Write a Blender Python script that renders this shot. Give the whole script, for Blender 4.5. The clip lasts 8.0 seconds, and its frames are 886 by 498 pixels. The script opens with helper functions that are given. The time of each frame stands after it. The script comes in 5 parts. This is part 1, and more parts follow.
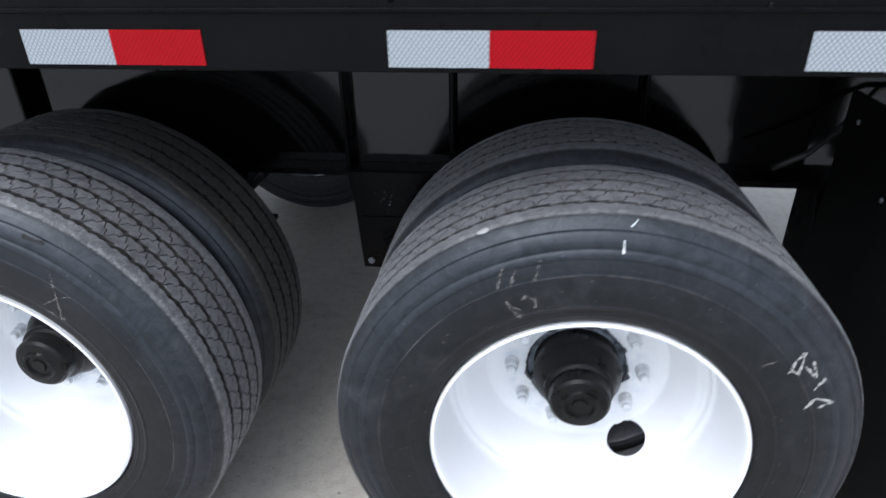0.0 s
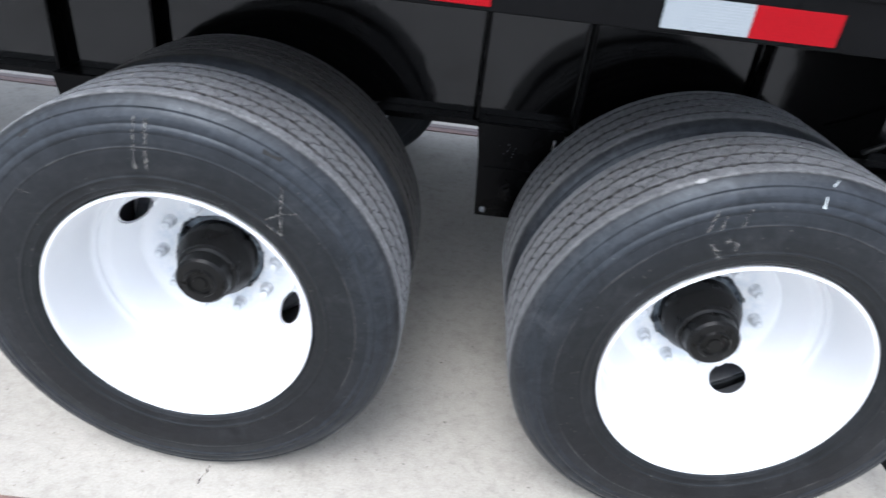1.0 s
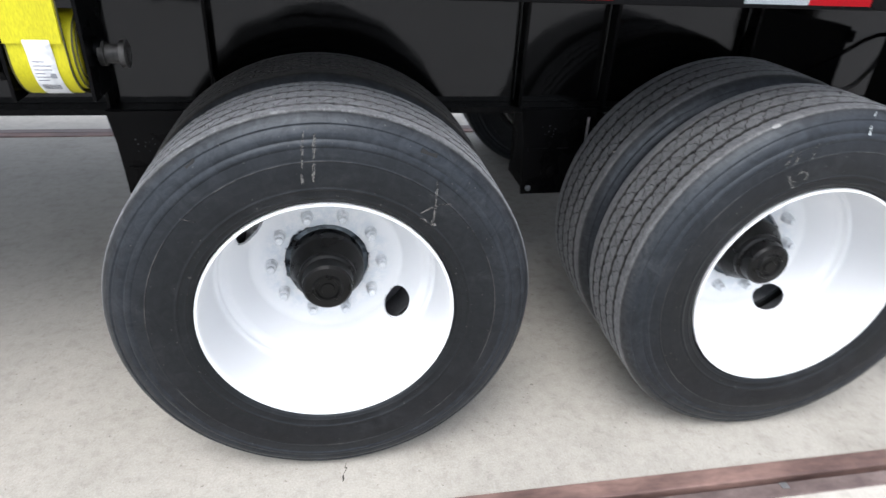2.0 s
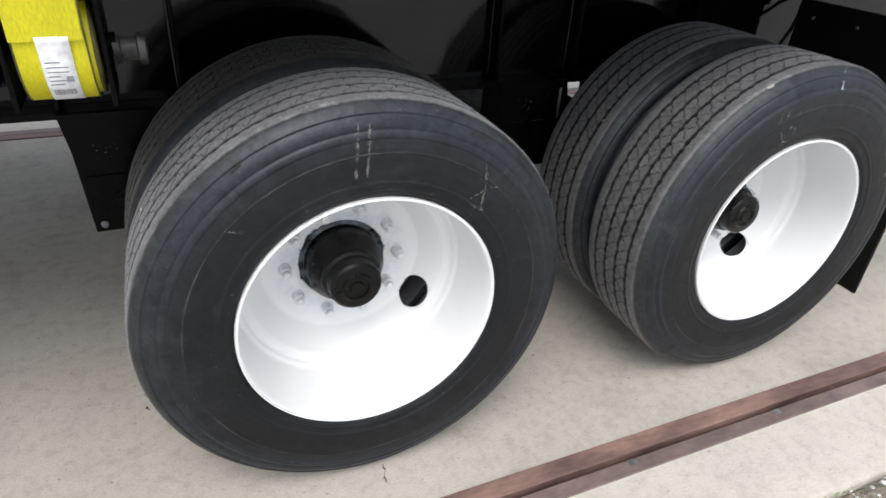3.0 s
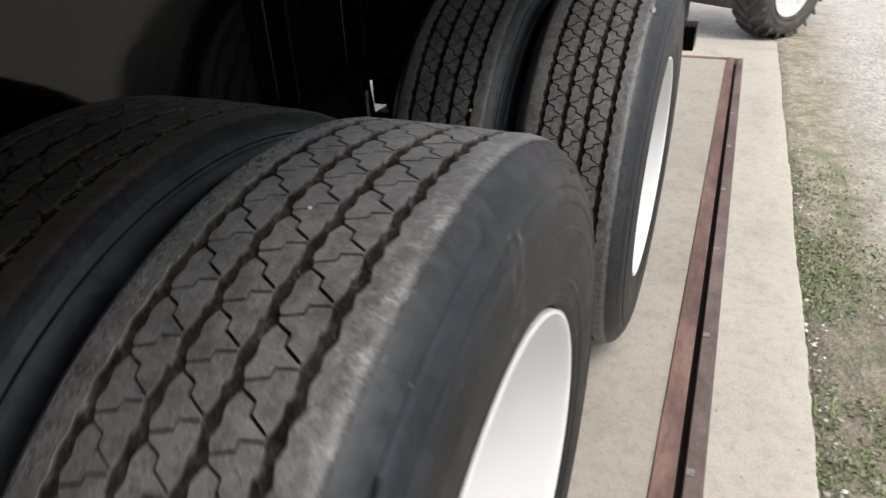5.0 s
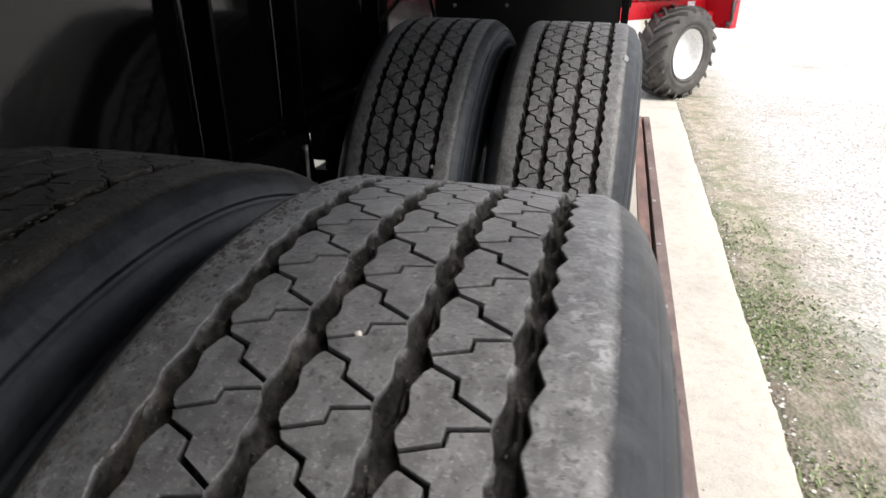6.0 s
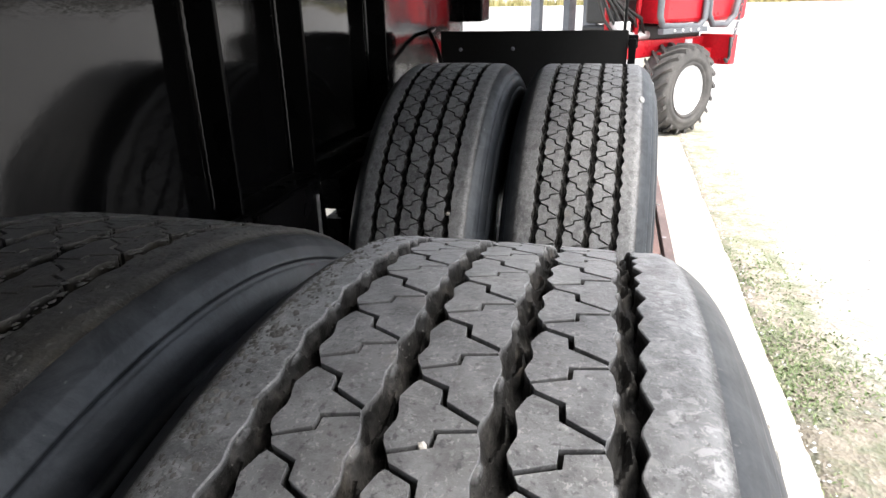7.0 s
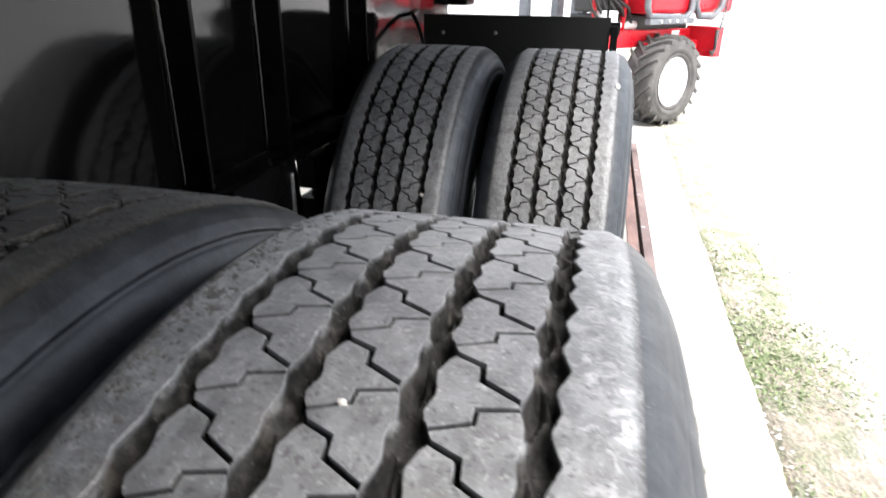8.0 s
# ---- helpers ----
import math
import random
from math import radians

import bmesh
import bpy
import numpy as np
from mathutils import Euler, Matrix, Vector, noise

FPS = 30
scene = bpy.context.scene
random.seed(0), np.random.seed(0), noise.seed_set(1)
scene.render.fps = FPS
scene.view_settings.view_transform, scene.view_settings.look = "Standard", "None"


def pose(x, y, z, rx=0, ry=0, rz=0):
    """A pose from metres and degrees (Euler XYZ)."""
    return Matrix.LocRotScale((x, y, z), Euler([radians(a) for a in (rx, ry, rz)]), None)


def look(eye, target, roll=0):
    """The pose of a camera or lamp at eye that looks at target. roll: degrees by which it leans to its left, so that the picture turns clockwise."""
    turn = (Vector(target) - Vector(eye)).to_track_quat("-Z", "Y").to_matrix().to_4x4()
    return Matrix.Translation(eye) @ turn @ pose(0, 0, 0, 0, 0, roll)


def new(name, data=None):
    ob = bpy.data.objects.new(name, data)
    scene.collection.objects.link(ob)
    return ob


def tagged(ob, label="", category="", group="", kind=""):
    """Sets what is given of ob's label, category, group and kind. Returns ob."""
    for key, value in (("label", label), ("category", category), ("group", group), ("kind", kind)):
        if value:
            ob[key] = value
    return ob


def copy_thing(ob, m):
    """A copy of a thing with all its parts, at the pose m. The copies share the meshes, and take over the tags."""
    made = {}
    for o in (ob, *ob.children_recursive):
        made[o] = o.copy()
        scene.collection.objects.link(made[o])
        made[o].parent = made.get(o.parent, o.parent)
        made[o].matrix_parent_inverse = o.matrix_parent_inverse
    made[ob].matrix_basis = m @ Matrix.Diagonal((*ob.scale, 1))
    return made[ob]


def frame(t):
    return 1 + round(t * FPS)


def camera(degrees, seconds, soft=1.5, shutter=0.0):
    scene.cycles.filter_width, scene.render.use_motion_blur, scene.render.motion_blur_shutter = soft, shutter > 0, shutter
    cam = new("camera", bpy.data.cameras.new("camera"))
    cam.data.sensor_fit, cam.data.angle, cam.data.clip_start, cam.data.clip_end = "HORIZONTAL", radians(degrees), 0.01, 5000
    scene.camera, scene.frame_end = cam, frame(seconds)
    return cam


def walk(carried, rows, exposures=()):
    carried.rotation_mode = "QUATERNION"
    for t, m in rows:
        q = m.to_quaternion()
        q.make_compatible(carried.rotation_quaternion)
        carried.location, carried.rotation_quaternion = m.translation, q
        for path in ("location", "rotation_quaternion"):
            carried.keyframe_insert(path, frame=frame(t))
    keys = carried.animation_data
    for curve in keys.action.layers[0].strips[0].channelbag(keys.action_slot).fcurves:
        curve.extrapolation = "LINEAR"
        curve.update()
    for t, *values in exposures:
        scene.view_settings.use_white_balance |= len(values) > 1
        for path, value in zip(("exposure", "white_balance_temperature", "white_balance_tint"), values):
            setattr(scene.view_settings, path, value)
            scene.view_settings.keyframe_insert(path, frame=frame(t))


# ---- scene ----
cam = camera(70.3, 8.0, soft=1.5, shutter=0.35)
PATH = [
    (0.0, 0.0452, -0.0108, 1.4212, 61.913, 0.996, 7.146),
    (0.2, -0.0795, -0.0345, 1.4065, 61.070, 1.212, 3.581),
    (0.5, -0.2346, -0.1003, 1.4176, 58.772, 0.662, 1.121),
    (0.8, -0.3894, -0.1843, 1.4016, 58.536, -2.585, 1.620),
    (1.0, -0.4957, -0.201, 1.3957, 59.541, -5.957, 3.115),
    (1.2, -0.6098, -0.211, 1.3794, 59.227, -5.28, 3.881),
    (2.3, -1.1719, -0.3531, 1.3897, 61.337, -4.552, -15.946),
    (2.5, -1.2495, -0.3351, 1.4093, 60.921, -6.564, -18.383),
    (2.8, -1.3588, -0.2455, 1.3906, 59.866, -4.882, -22.023),
    (3.0, -1.4062, -0.1755, 1.3674, 59.071, -3.197, -23.202),
    (3.2, -1.4490, -0.1186, 1.3611, 57.835, -2.873, -23.824),
    (3.5, -1.5265, -0.0269, 1.3483, 57.689, -4.765, -27.467),
    (3.8, -1.6258, 0.1217, 1.3693, 58.521, -4.143, -36.990),
    (4.0, -1.682, 0.2099, 1.3698, 55.949, -3.969, -44.308),
    (4.2, -1.7187, 0.2766, 1.3612, 57.489, -4.393, -49.306),
    (5.3, -1.4259, 0.8802, 1.1544, 61.190, 2.414, -72.099),
    (5.5, -1.3952, 0.8960, 1.1410, 61.280, -0.429, -75.351),
    (5.7, -1.3995, 0.9132, 1.1578, 62.197, -1.778, -73.806),
    (6.0, -1.3772, 0.9482, 1.1436, 64.807, -0.272, -75.081),
    (6.2, -1.3765, 0.9605, 1.1352, 66.029, 1.010, -75.482),
    (6.5, -1.3496, 0.9742, 1.1394, 66.981, -0.059, -74.978),
    (6.8, -1.3396, 0.9795, 1.1447, 67.787, 0.470, -76.034),
    (7.0, -1.3415, 0.9857, 1.1468, 68.285, 1.087, -75.360),
    (7.5, -1.3433, 0.9717, 1.1447, 68.176, 0.734, -76.087),
    (7.8, -1.3415, 0.9717, 1.1435, 68.430, 0.734, -75.900),
    (8.0, -1.3424, 0.9611, 1.1391, 67.054, -0.626, -76.130),
]
EXPOSURES = [(0.0, 1.10, 5900, 10), (0.5, 1.45, 5900, 10), (1.0, 1.45, 5900, 10), (2.5, 1.0, 6400, 10), (3.0, 0.85, 6550, 10), (3.5, 0.76, 6650, 10), (4.2, 0.77, 6800, 10), (5.3, 0.66, 6900, 10), (5.6, 0.76, 6900, 10), (6.0, 1.22, 6850, 11), (6.5, 1.70, 6700, 10), (7.0, 2.02, 6700, 10), (7.5, 2.26, 6600, 10), (8.0, 2.30, 6600, 10)]
walk(cam, [(t, pose(x, y, z, rx, ry, rz)) for t, x, y, z, rx, ry, rz in PATH], EXPOSURES)

# ---- light ----
world = bpy.data.worlds.new("overcast")
scene.world = world
world.use_nodes = True
wn = world.node_tree
sky = wn.nodes.new("ShaderNodeTexSky")
sky.sky_type = "NISHITA"
sky.sun_disc = False
sky.sun_elevation = radians(60)
sky.sun_rotation = radians(200)
sky.air_density = 1.0
sky.dust_density = 3.0
sky.ozone_density = 1.0
wn.nodes["Background"].inputs["Strength"].default_value = 0.148
cloud = wn.nodes.new("ShaderNodeHueSaturation")
cloud.inputs["Saturation"].default_value = 0.35
wn.links.new(sky.outputs[0], cloud.inputs["Color"])
wn.links.new(cloud.outputs[0], wn.nodes["Background"].inputs["Color"])
sun = new("sun", bpy.data.lights.new("sun", "SUN"))
sun.data.energy = 0.8
sun.data.angle = radians(38)
sun.data.color = (1.0, 0.97, 0.93)
sun.matrix_world = look((-3, -5.6, 11), (0, 0, 0))

# ---- materials ----
def nodes_of(name):
    m = bpy.data.materials.new(name)
    m.use_nodes = True
    return m, m.node_tree, m.node_tree.nodes["Principled BSDF"]


def ramp(nt, source, stops):
    r = nt.nodes.new("ShaderNodeValToRGB")
    while len(r.color_ramp.elements) < len(stops):
        r.color_ramp.elements.new(0.5)
    for e, (p, c) in zip(r.color_ramp.elements, stops):
        e.position = p
        e.color = (*c, 1) if len(c) == 3 else c
    nt.links.new(source, r.inputs["Fac"])
    return r.outputs["Color"]


def coords(nt, scale=(1, 1, 1), vary=True):
    """Object coordinates, shifted from object to object."""
    tc = nt.nodes.new("ShaderNodeTexCoord")
    mp = nt.nodes.new("ShaderNodeMapping")
    mp.inputs["Scale"].default_value = scale
    nt.links.new(tc.outputs["Object"], mp.inputs["Vector"])
    if vary:
        info = nt.nodes.new("ShaderNodeObjectInfo")
        mul = nt.nodes.new("ShaderNodeMath")
        mul.operation = "MULTIPLY"
        mul.inputs[1].default_value = 37.0
        nt.links.new(info.outputs["Random"], mul.inputs[0])
        nt.links.new(mul.outputs[0], mp.inputs["Location"])
    return mp.outputs["Vector"]


def noise_of(nt, vec, scale, detail=4.0, rough=0.55, distortion=0.0):
    n = nt.nodes.new("ShaderNodeTexNoise")
    n.inputs["Scale"].default_value = scale
    n.inputs["Detail"].default_value = detail
    n.inputs["Roughness"].default_value = rough
    n.inputs["Distortion"].default_value = distortion
    nt.links.new(vec, n.inputs["Vector"])
    return n.outputs["Fac"]


def mix(nt, fac, a, b, blend="MIX"):
    m = nt.nodes.new("ShaderNodeMix")
    m.data_type = "RGBA"
    m.blend_type = blend
    for socket, v in ((m.inputs["Factor"], fac), (m.inputs["A"], a), (m.inputs["B"], b)):
        if isinstance(v, (int, float)):
            socket.default_value = v
        elif isinstance(v, tuple):
            socket.default_value = (*v, 1)
        else:
            nt.links.new(v, socket)
    return m.outputs["Result"]


def bump(nt, bs, height, strength, distance, under=None):
    b = nt.nodes.new("ShaderNodeBump")
    b.inputs["Strength"].default_value = strength
    b.inputs["Distance"].default_value = distance
    nt.links.new(height, b.inputs["Height"])
    if under:
        nt.links.new(under, b.inputs["Normal"])
    nt.links.new(b.outputs["Normal"], bs.inputs["Normal"])
    return b.outputs["Normal"]


def surface(name, dark, light, scale=6.0, fine=90.0, rough=(0.4, 0.6), metal=0.0, relief=0.3, depth=0.002, stretch=(1, 1, 1), coat=0.0, shine=0.5):
    """Two tones laid over each other at a coarse and a fine size, with relief and uneven gloss."""
    m, nt, bs = nodes_of(name)
    v = coords(nt, stretch)
    big, small = noise_of(nt, v, scale, 5), noise_of(nt, v, fine, 3, 0.6)
    base = ramp(nt, big, [(0.32, dark), (0.68, light)])
    grain = ramp(nt, small, [(0.3, (0.82, 0.82, 0.82)), (0.7, (1.12, 1.12, 1.12))])
    nt.links.new(mix(nt, 1.0, base, grain, "MULTIPLY"), bs.inputs["Base Color"])
    nt.links.new(ramp(nt, big, [(0.3, (rough[0],) * 3), (0.7, (rough[1],) * 3)]), bs.inputs["Roughness"])
    bs.inputs["Metallic"].default_value = metal
    bs.inputs["Coat Weight"].default_value = coat
    bs.inputs["Specular IOR Level"].default_value = shine
    bs.inputs["Coat Roughness"].default_value = 0.05
    bump(nt, bs, small, relief, depth)
    return m


def radial(nt):
    """Distance from the wheel's axle and place across the tyre, in metres."""
    tc = nt.nodes.new("ShaderNodeTexCoord")
    sp = nt.nodes.new("ShaderNodeSeparateXYZ")
    nt.links.new(tc.outputs["Object"], sp.inputs[0])
    flat = nt.nodes.new("ShaderNodeCombineXYZ")
    nt.links.new(sp.outputs["X"], flat.inputs["X"])
    nt.links.new(sp.outputs["Z"], flat.inputs["Z"])
    ln = nt.nodes.new("ShaderNodeVectorMath")
    ln.operation = "LENGTH"
    nt.links.new(flat.outputs[0], ln.inputs[0])
    ab = nt.nodes.new("ShaderNodeMath")
    ab.operation = "ABSOLUTE"
    nt.links.new(sp.outputs["Y"], ab.inputs[0])
    return ln.outputs["Value"], ab.outputs[0]


def maths(nt, op, a, b=0.0):
    m = nt.nodes.new("ShaderNodeMath")
    m.operation = op
    for socket, v in zip(m.inputs, (a, b)):
        if isinstance(v, (int, float)):
            socket.default_value = v
        else:
            nt.links.new(v, socket)
    return m.outputs[0]


def sidewall_rubber():
    m, nt, bs = nodes_of("sidewall_rubber")
    r, _ = radial(nt)
    v = coords(nt)
    # lighter, bluer bands towards the shoulder: scuffing, plus sky sheen put into the colour
    zone = ramp(nt, r, [(0.30, (0.0043, 0.0045, 0.0052)), (0.3985, (0.0056, 0.0059, 0.0071)), (0.4015, (0.0079, 0.0089, 0.0109)), (0.4250, (0.0085, 0.0096, 0.0120)), (0.4285, (0.0126, 0.0148, 0.0187)), (0.472, (0.0140, 0.0164, 0.0205)), (0.480, (0.0191, 0.0216, 0.0256)), (0.492, (0.0238, 0.0253, 0.0277))])
    # the raised ring is rubbed pale
    ring = maths(nt, "MULTIPLY", maths(nt, "LESS_THAN", maths(nt, "ABSOLUTE", maths(nt, "SUBTRACT", r, 0.4005)), 0.0011), ramp(nt, noise_of(nt, v, 7, 4, 0.65), [(0.45, (0, 0, 0)), (0.65, (0.75, 0.75, 0.75))]))
    zone = mix(nt, ring, zone, (0.085, 0.080, 0.076))
    scuff = noise_of(nt, v, 9, 7, 0.68, 0.6)
    dusty = mix(nt, ramp(nt, scuff, [(0.52, (0, 0, 0)), (0.80, (0.42, 0.42, 0.42))]), zone, (0.042, 0.043, 0.046))
    smear = ramp(nt, noise_of(nt, v, 26, 8, 0.75, 1.2), [(0.40, (0.45, 0.45, 0.46)), (0.52, (1, 1, 1)), (0.68, (1.7, 1.65, 1.6))])
    dusty = mix(nt, 1.0, dusty, smear, "MULTIPLY")
    flecks = ramp(nt, noise_of(nt, v, 130, 2, 0.5), [(0.71, (0, 0, 0)), (0.76, (0.5, 0.5, 0.5))])
    nt.links.new(mix(nt, flecks, dusty, (0.14, 0.135, 0.125)), bs.inputs["Base Color"])
    nt.links.new(ramp(nt, scuff, [(0.3, (0.37, 0.37, 0.37)), (0.75, (0.60, 0.60, 0.60))]), bs.inputs["Roughness"])
    bs.inputs["Specular IOR Level"].default_value = 0.40
    bs.inputs["Specular Tint"].default_value = (0.86, 0.93, 1.0, 1)
    rings = maths(nt, "SINE", maths(nt, "MULTIPLY", r, 2600.0))
    grain = noise_of(nt, v, 260, 3)
    bump(nt, bs, maths(nt, "ADD", maths(nt, "MULTIPLY", rings, 0.05), grain), 0.25, 0.0006)
    return m


def tread_rubber(name, sheen=0.22, shaded_muddy=False, flaky=1.0):
    m, nt, bs = nodes_of(name)
    r, across = radial(nt)
    v = coords(nt)
    coarse, mid, fine = noise_of(nt, v, 11, 5), noise_of(nt, v, 85, 6, 0.7, 0.15), noise_of(nt, v, 330, 3)
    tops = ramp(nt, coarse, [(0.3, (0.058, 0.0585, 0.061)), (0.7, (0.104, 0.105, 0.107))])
    # the running face is scuffed grey; the moulded rubber below has brown dirt, its black deepened to carry groove
    # shade
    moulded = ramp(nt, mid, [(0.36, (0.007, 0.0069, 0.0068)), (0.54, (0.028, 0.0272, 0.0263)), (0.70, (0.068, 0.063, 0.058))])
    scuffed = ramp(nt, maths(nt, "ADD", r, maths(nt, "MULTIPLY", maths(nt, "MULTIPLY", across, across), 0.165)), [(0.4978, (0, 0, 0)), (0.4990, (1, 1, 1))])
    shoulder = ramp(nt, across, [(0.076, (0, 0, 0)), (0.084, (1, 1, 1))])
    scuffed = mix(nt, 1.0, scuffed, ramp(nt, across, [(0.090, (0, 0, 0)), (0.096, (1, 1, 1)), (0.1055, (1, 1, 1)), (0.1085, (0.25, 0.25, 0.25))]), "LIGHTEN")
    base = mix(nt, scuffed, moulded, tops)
    worn = ramp(nt, mid, [(0.47, (0, 0, 0)), (0.58, (1, 1, 1))])
    a = mix(nt, mix(nt, 1.0, worn, mix(nt, 1.0, scuffed, (0.46, 0.46, 0.46), "MULTIPLY"), "MULTIPLY"), base, (0.144, 0.148, 0.153))
    b = mix(nt, mix(nt, 1.0, worn, mix(nt, 1.0, shoulder, (0.21 * flaky,) * 3, "MULTIPLY"), "MULTIPLY"), a, (0.183, 0.188, 0.195))
    mud = ramp(nt, noise_of(nt, v, 24, 6, 0.7), [(0.60, (0, 0, 0)), (0.70, (0.5, 0.5, 0.5))])
    c = mix(nt, mud, b, (0.085, 0.072, 0.058))
    flake = ramp(nt, noise_of(nt, v, 400, 4, 0.7, 0.3), [(0.58, (0, 0, 0)), (0.63, (0.85, 0.85, 0.85))])
    c = mix(nt, mix(nt, 1.0, flake, scuffed, "MULTIPLY"), c, (0.20, 0.20, 0.198))
    chips = ramp(nt, noise_of(nt, coords(nt, (1, 0.6, 1)), 150, 5, 0.62, 0.5), [(0.56, (0, 0, 0)), (0.59, (0.55 * flaky,) * 3)])
    c = mix(nt, mix(nt, 1.0, chips, mix(nt, 1.0, shoulder, scuffed, "MULTIPLY"), "MULTIPLY"), c, (0.25, 0.254, 0.258))
    dark = ramp(nt, noise_of(nt, v, 60, 4, 0.6), [(0.36, (0.55, 0.55, 0.55)), (0.52, (1, 1, 1))])
    c = mix(nt, 1.0, c, dark, "MULTIPLY")
    pits = ramp(nt, noise_of(nt, v, 260, 3, 0.6), [(0.34, (0.35, 0.35, 0.35)), (0.42, (1, 1, 1))])
    c = mix(nt, 1.0, c, pits, "MULTIPLY")
    grit = ramp(nt, fine, [(0.66, (0, 0, 0)), (0.74, (0.6, 0.6, 0.6))])
    scratch = noise_of(nt, coords(nt, (1, 0.25, 1)), 150, 3, 0.6, 1.2)
    c = mix(nt, mix(nt, 1.0, ramp(nt, scratch, [(0.62, (0, 0, 0)), (0.70, (0.55, 0.55, 0.55))]), scuffed, "MULTIPLY"), c, (0.16, 0.16, 0.158))
    c = mix(nt, grit, c, (0.20, 0.195, 0.185))
    if shaded_muddy:
        # caked mud, over rubber dimmed in colour for the shade under the deck
        cake = ramp(nt, noise_of(nt, v, 31, 6, 0.7, 0.4), [(0.42, (0, 0, 0)), (0.60, (0.75, 0.75, 0.75))])
        c = mix(nt, cake, mix(nt, 1.0, c, (0.38, 0.36, 0.33), "MULTIPLY"), ramp(nt, mid, [(0.35, (0.018, 0.016, 0.012)), (0.65, (0.062, 0.055, 0.043))]))
    nt.links.new(c, bs.inputs["Base Color"])
    nt.links.new(ramp(nt, coarse, [(0.3, (0.44, 0.44, 0.44)), (0.7, (0.62, 0.62, 0.62))]), bs.inputs["Roughness"])
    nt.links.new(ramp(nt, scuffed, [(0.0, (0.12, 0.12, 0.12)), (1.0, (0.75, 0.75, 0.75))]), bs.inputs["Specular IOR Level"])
    bs.inputs["Sheen Roughness"].default_value = 0.55
    bs.inputs["Sheen Tint"].default_value = (0.9, 0.93, 1.0, 1)
    nt.links.new(ramp(nt, scuffed, [(0.0, (0.0, 0.0, 0.0)), (1.0, (sheen, sheen, sheen))]), bs.inputs["Sheen Weight"])
    n1 = bump(nt, bs, mid, 0.55, 0.0020)
    bump(nt, bs, fine, 0.5, 0.0007, n1)
    return m


def concrete(name, tone):
    m, nt, bs = nodes_of(name)
    v = coords(nt, vary=False)
    big, stain, fine = noise_of(nt, v, 0.9, 4), noise_of(nt, v, 4.5, 7, 0.62, 0.5), noise_of(nt, v, 170, 4, 0.6)
    brushed = noise_of(nt, coords(nt, (6, 60, 1), vary=False), 3.0, 3)
    lo, hi = tuple(0.92 * t for t in tone), tuple(1.06 * t for t in tone)
    base = ramp(nt, big, [(0.35, lo), (0.65, hi)])
    blot = ramp(nt, stain, [(0.28, (0.83, 0.82, 0.807)), (0.46, (1, 1, 1)), (0.72, (1.06, 1.055, 1.05))])
    a = mix(nt, 1.0, base, blot, "MULTIPLY")
    mottle = ramp(nt, noise_of(nt, v, 26, 6, 0.72, 0.3), [(0.34, (0.86, 0.853, 0.842)), (0.50, (1, 1, 1)), (0.72, (1.07, 1.067, 1.063))])
    a = mix(nt, 1.0, a, mottle, "MULTIPLY")
    pits = ramp(nt, noise_of(nt, v, 75, 2, 0.4), [(0.22, (0.50, 0.485, 0.465)), (0.31, (1, 1, 1))])
    b = mix(nt, 1.0, a, pits, "MULTIPLY")
    g = ramp(nt, fine, [(0.3, (0.86, 0.86, 0.86)), (0.7, (1.1, 1.1, 1.1))])
    spots = ramp(nt, noise_of(nt, v, 13, 3, 0.5, 0.4), [(0.20, (0.6, 0.59, 0.58)), (0.27, (1, 1, 1))])
    nt.links.new(mix(nt, 1.0, mix(nt, 1.0, b, g, "MULTIPLY"), spots, "MULTIPLY"), bs.inputs["Base Color"])
    bs.inputs["Roughness"].default_value = 0.86
    n1 = bump(nt, bs, fine, 0.4, 0.002)
    bump(nt, bs, brushed, 0.15, 0.003, n1)
    return m


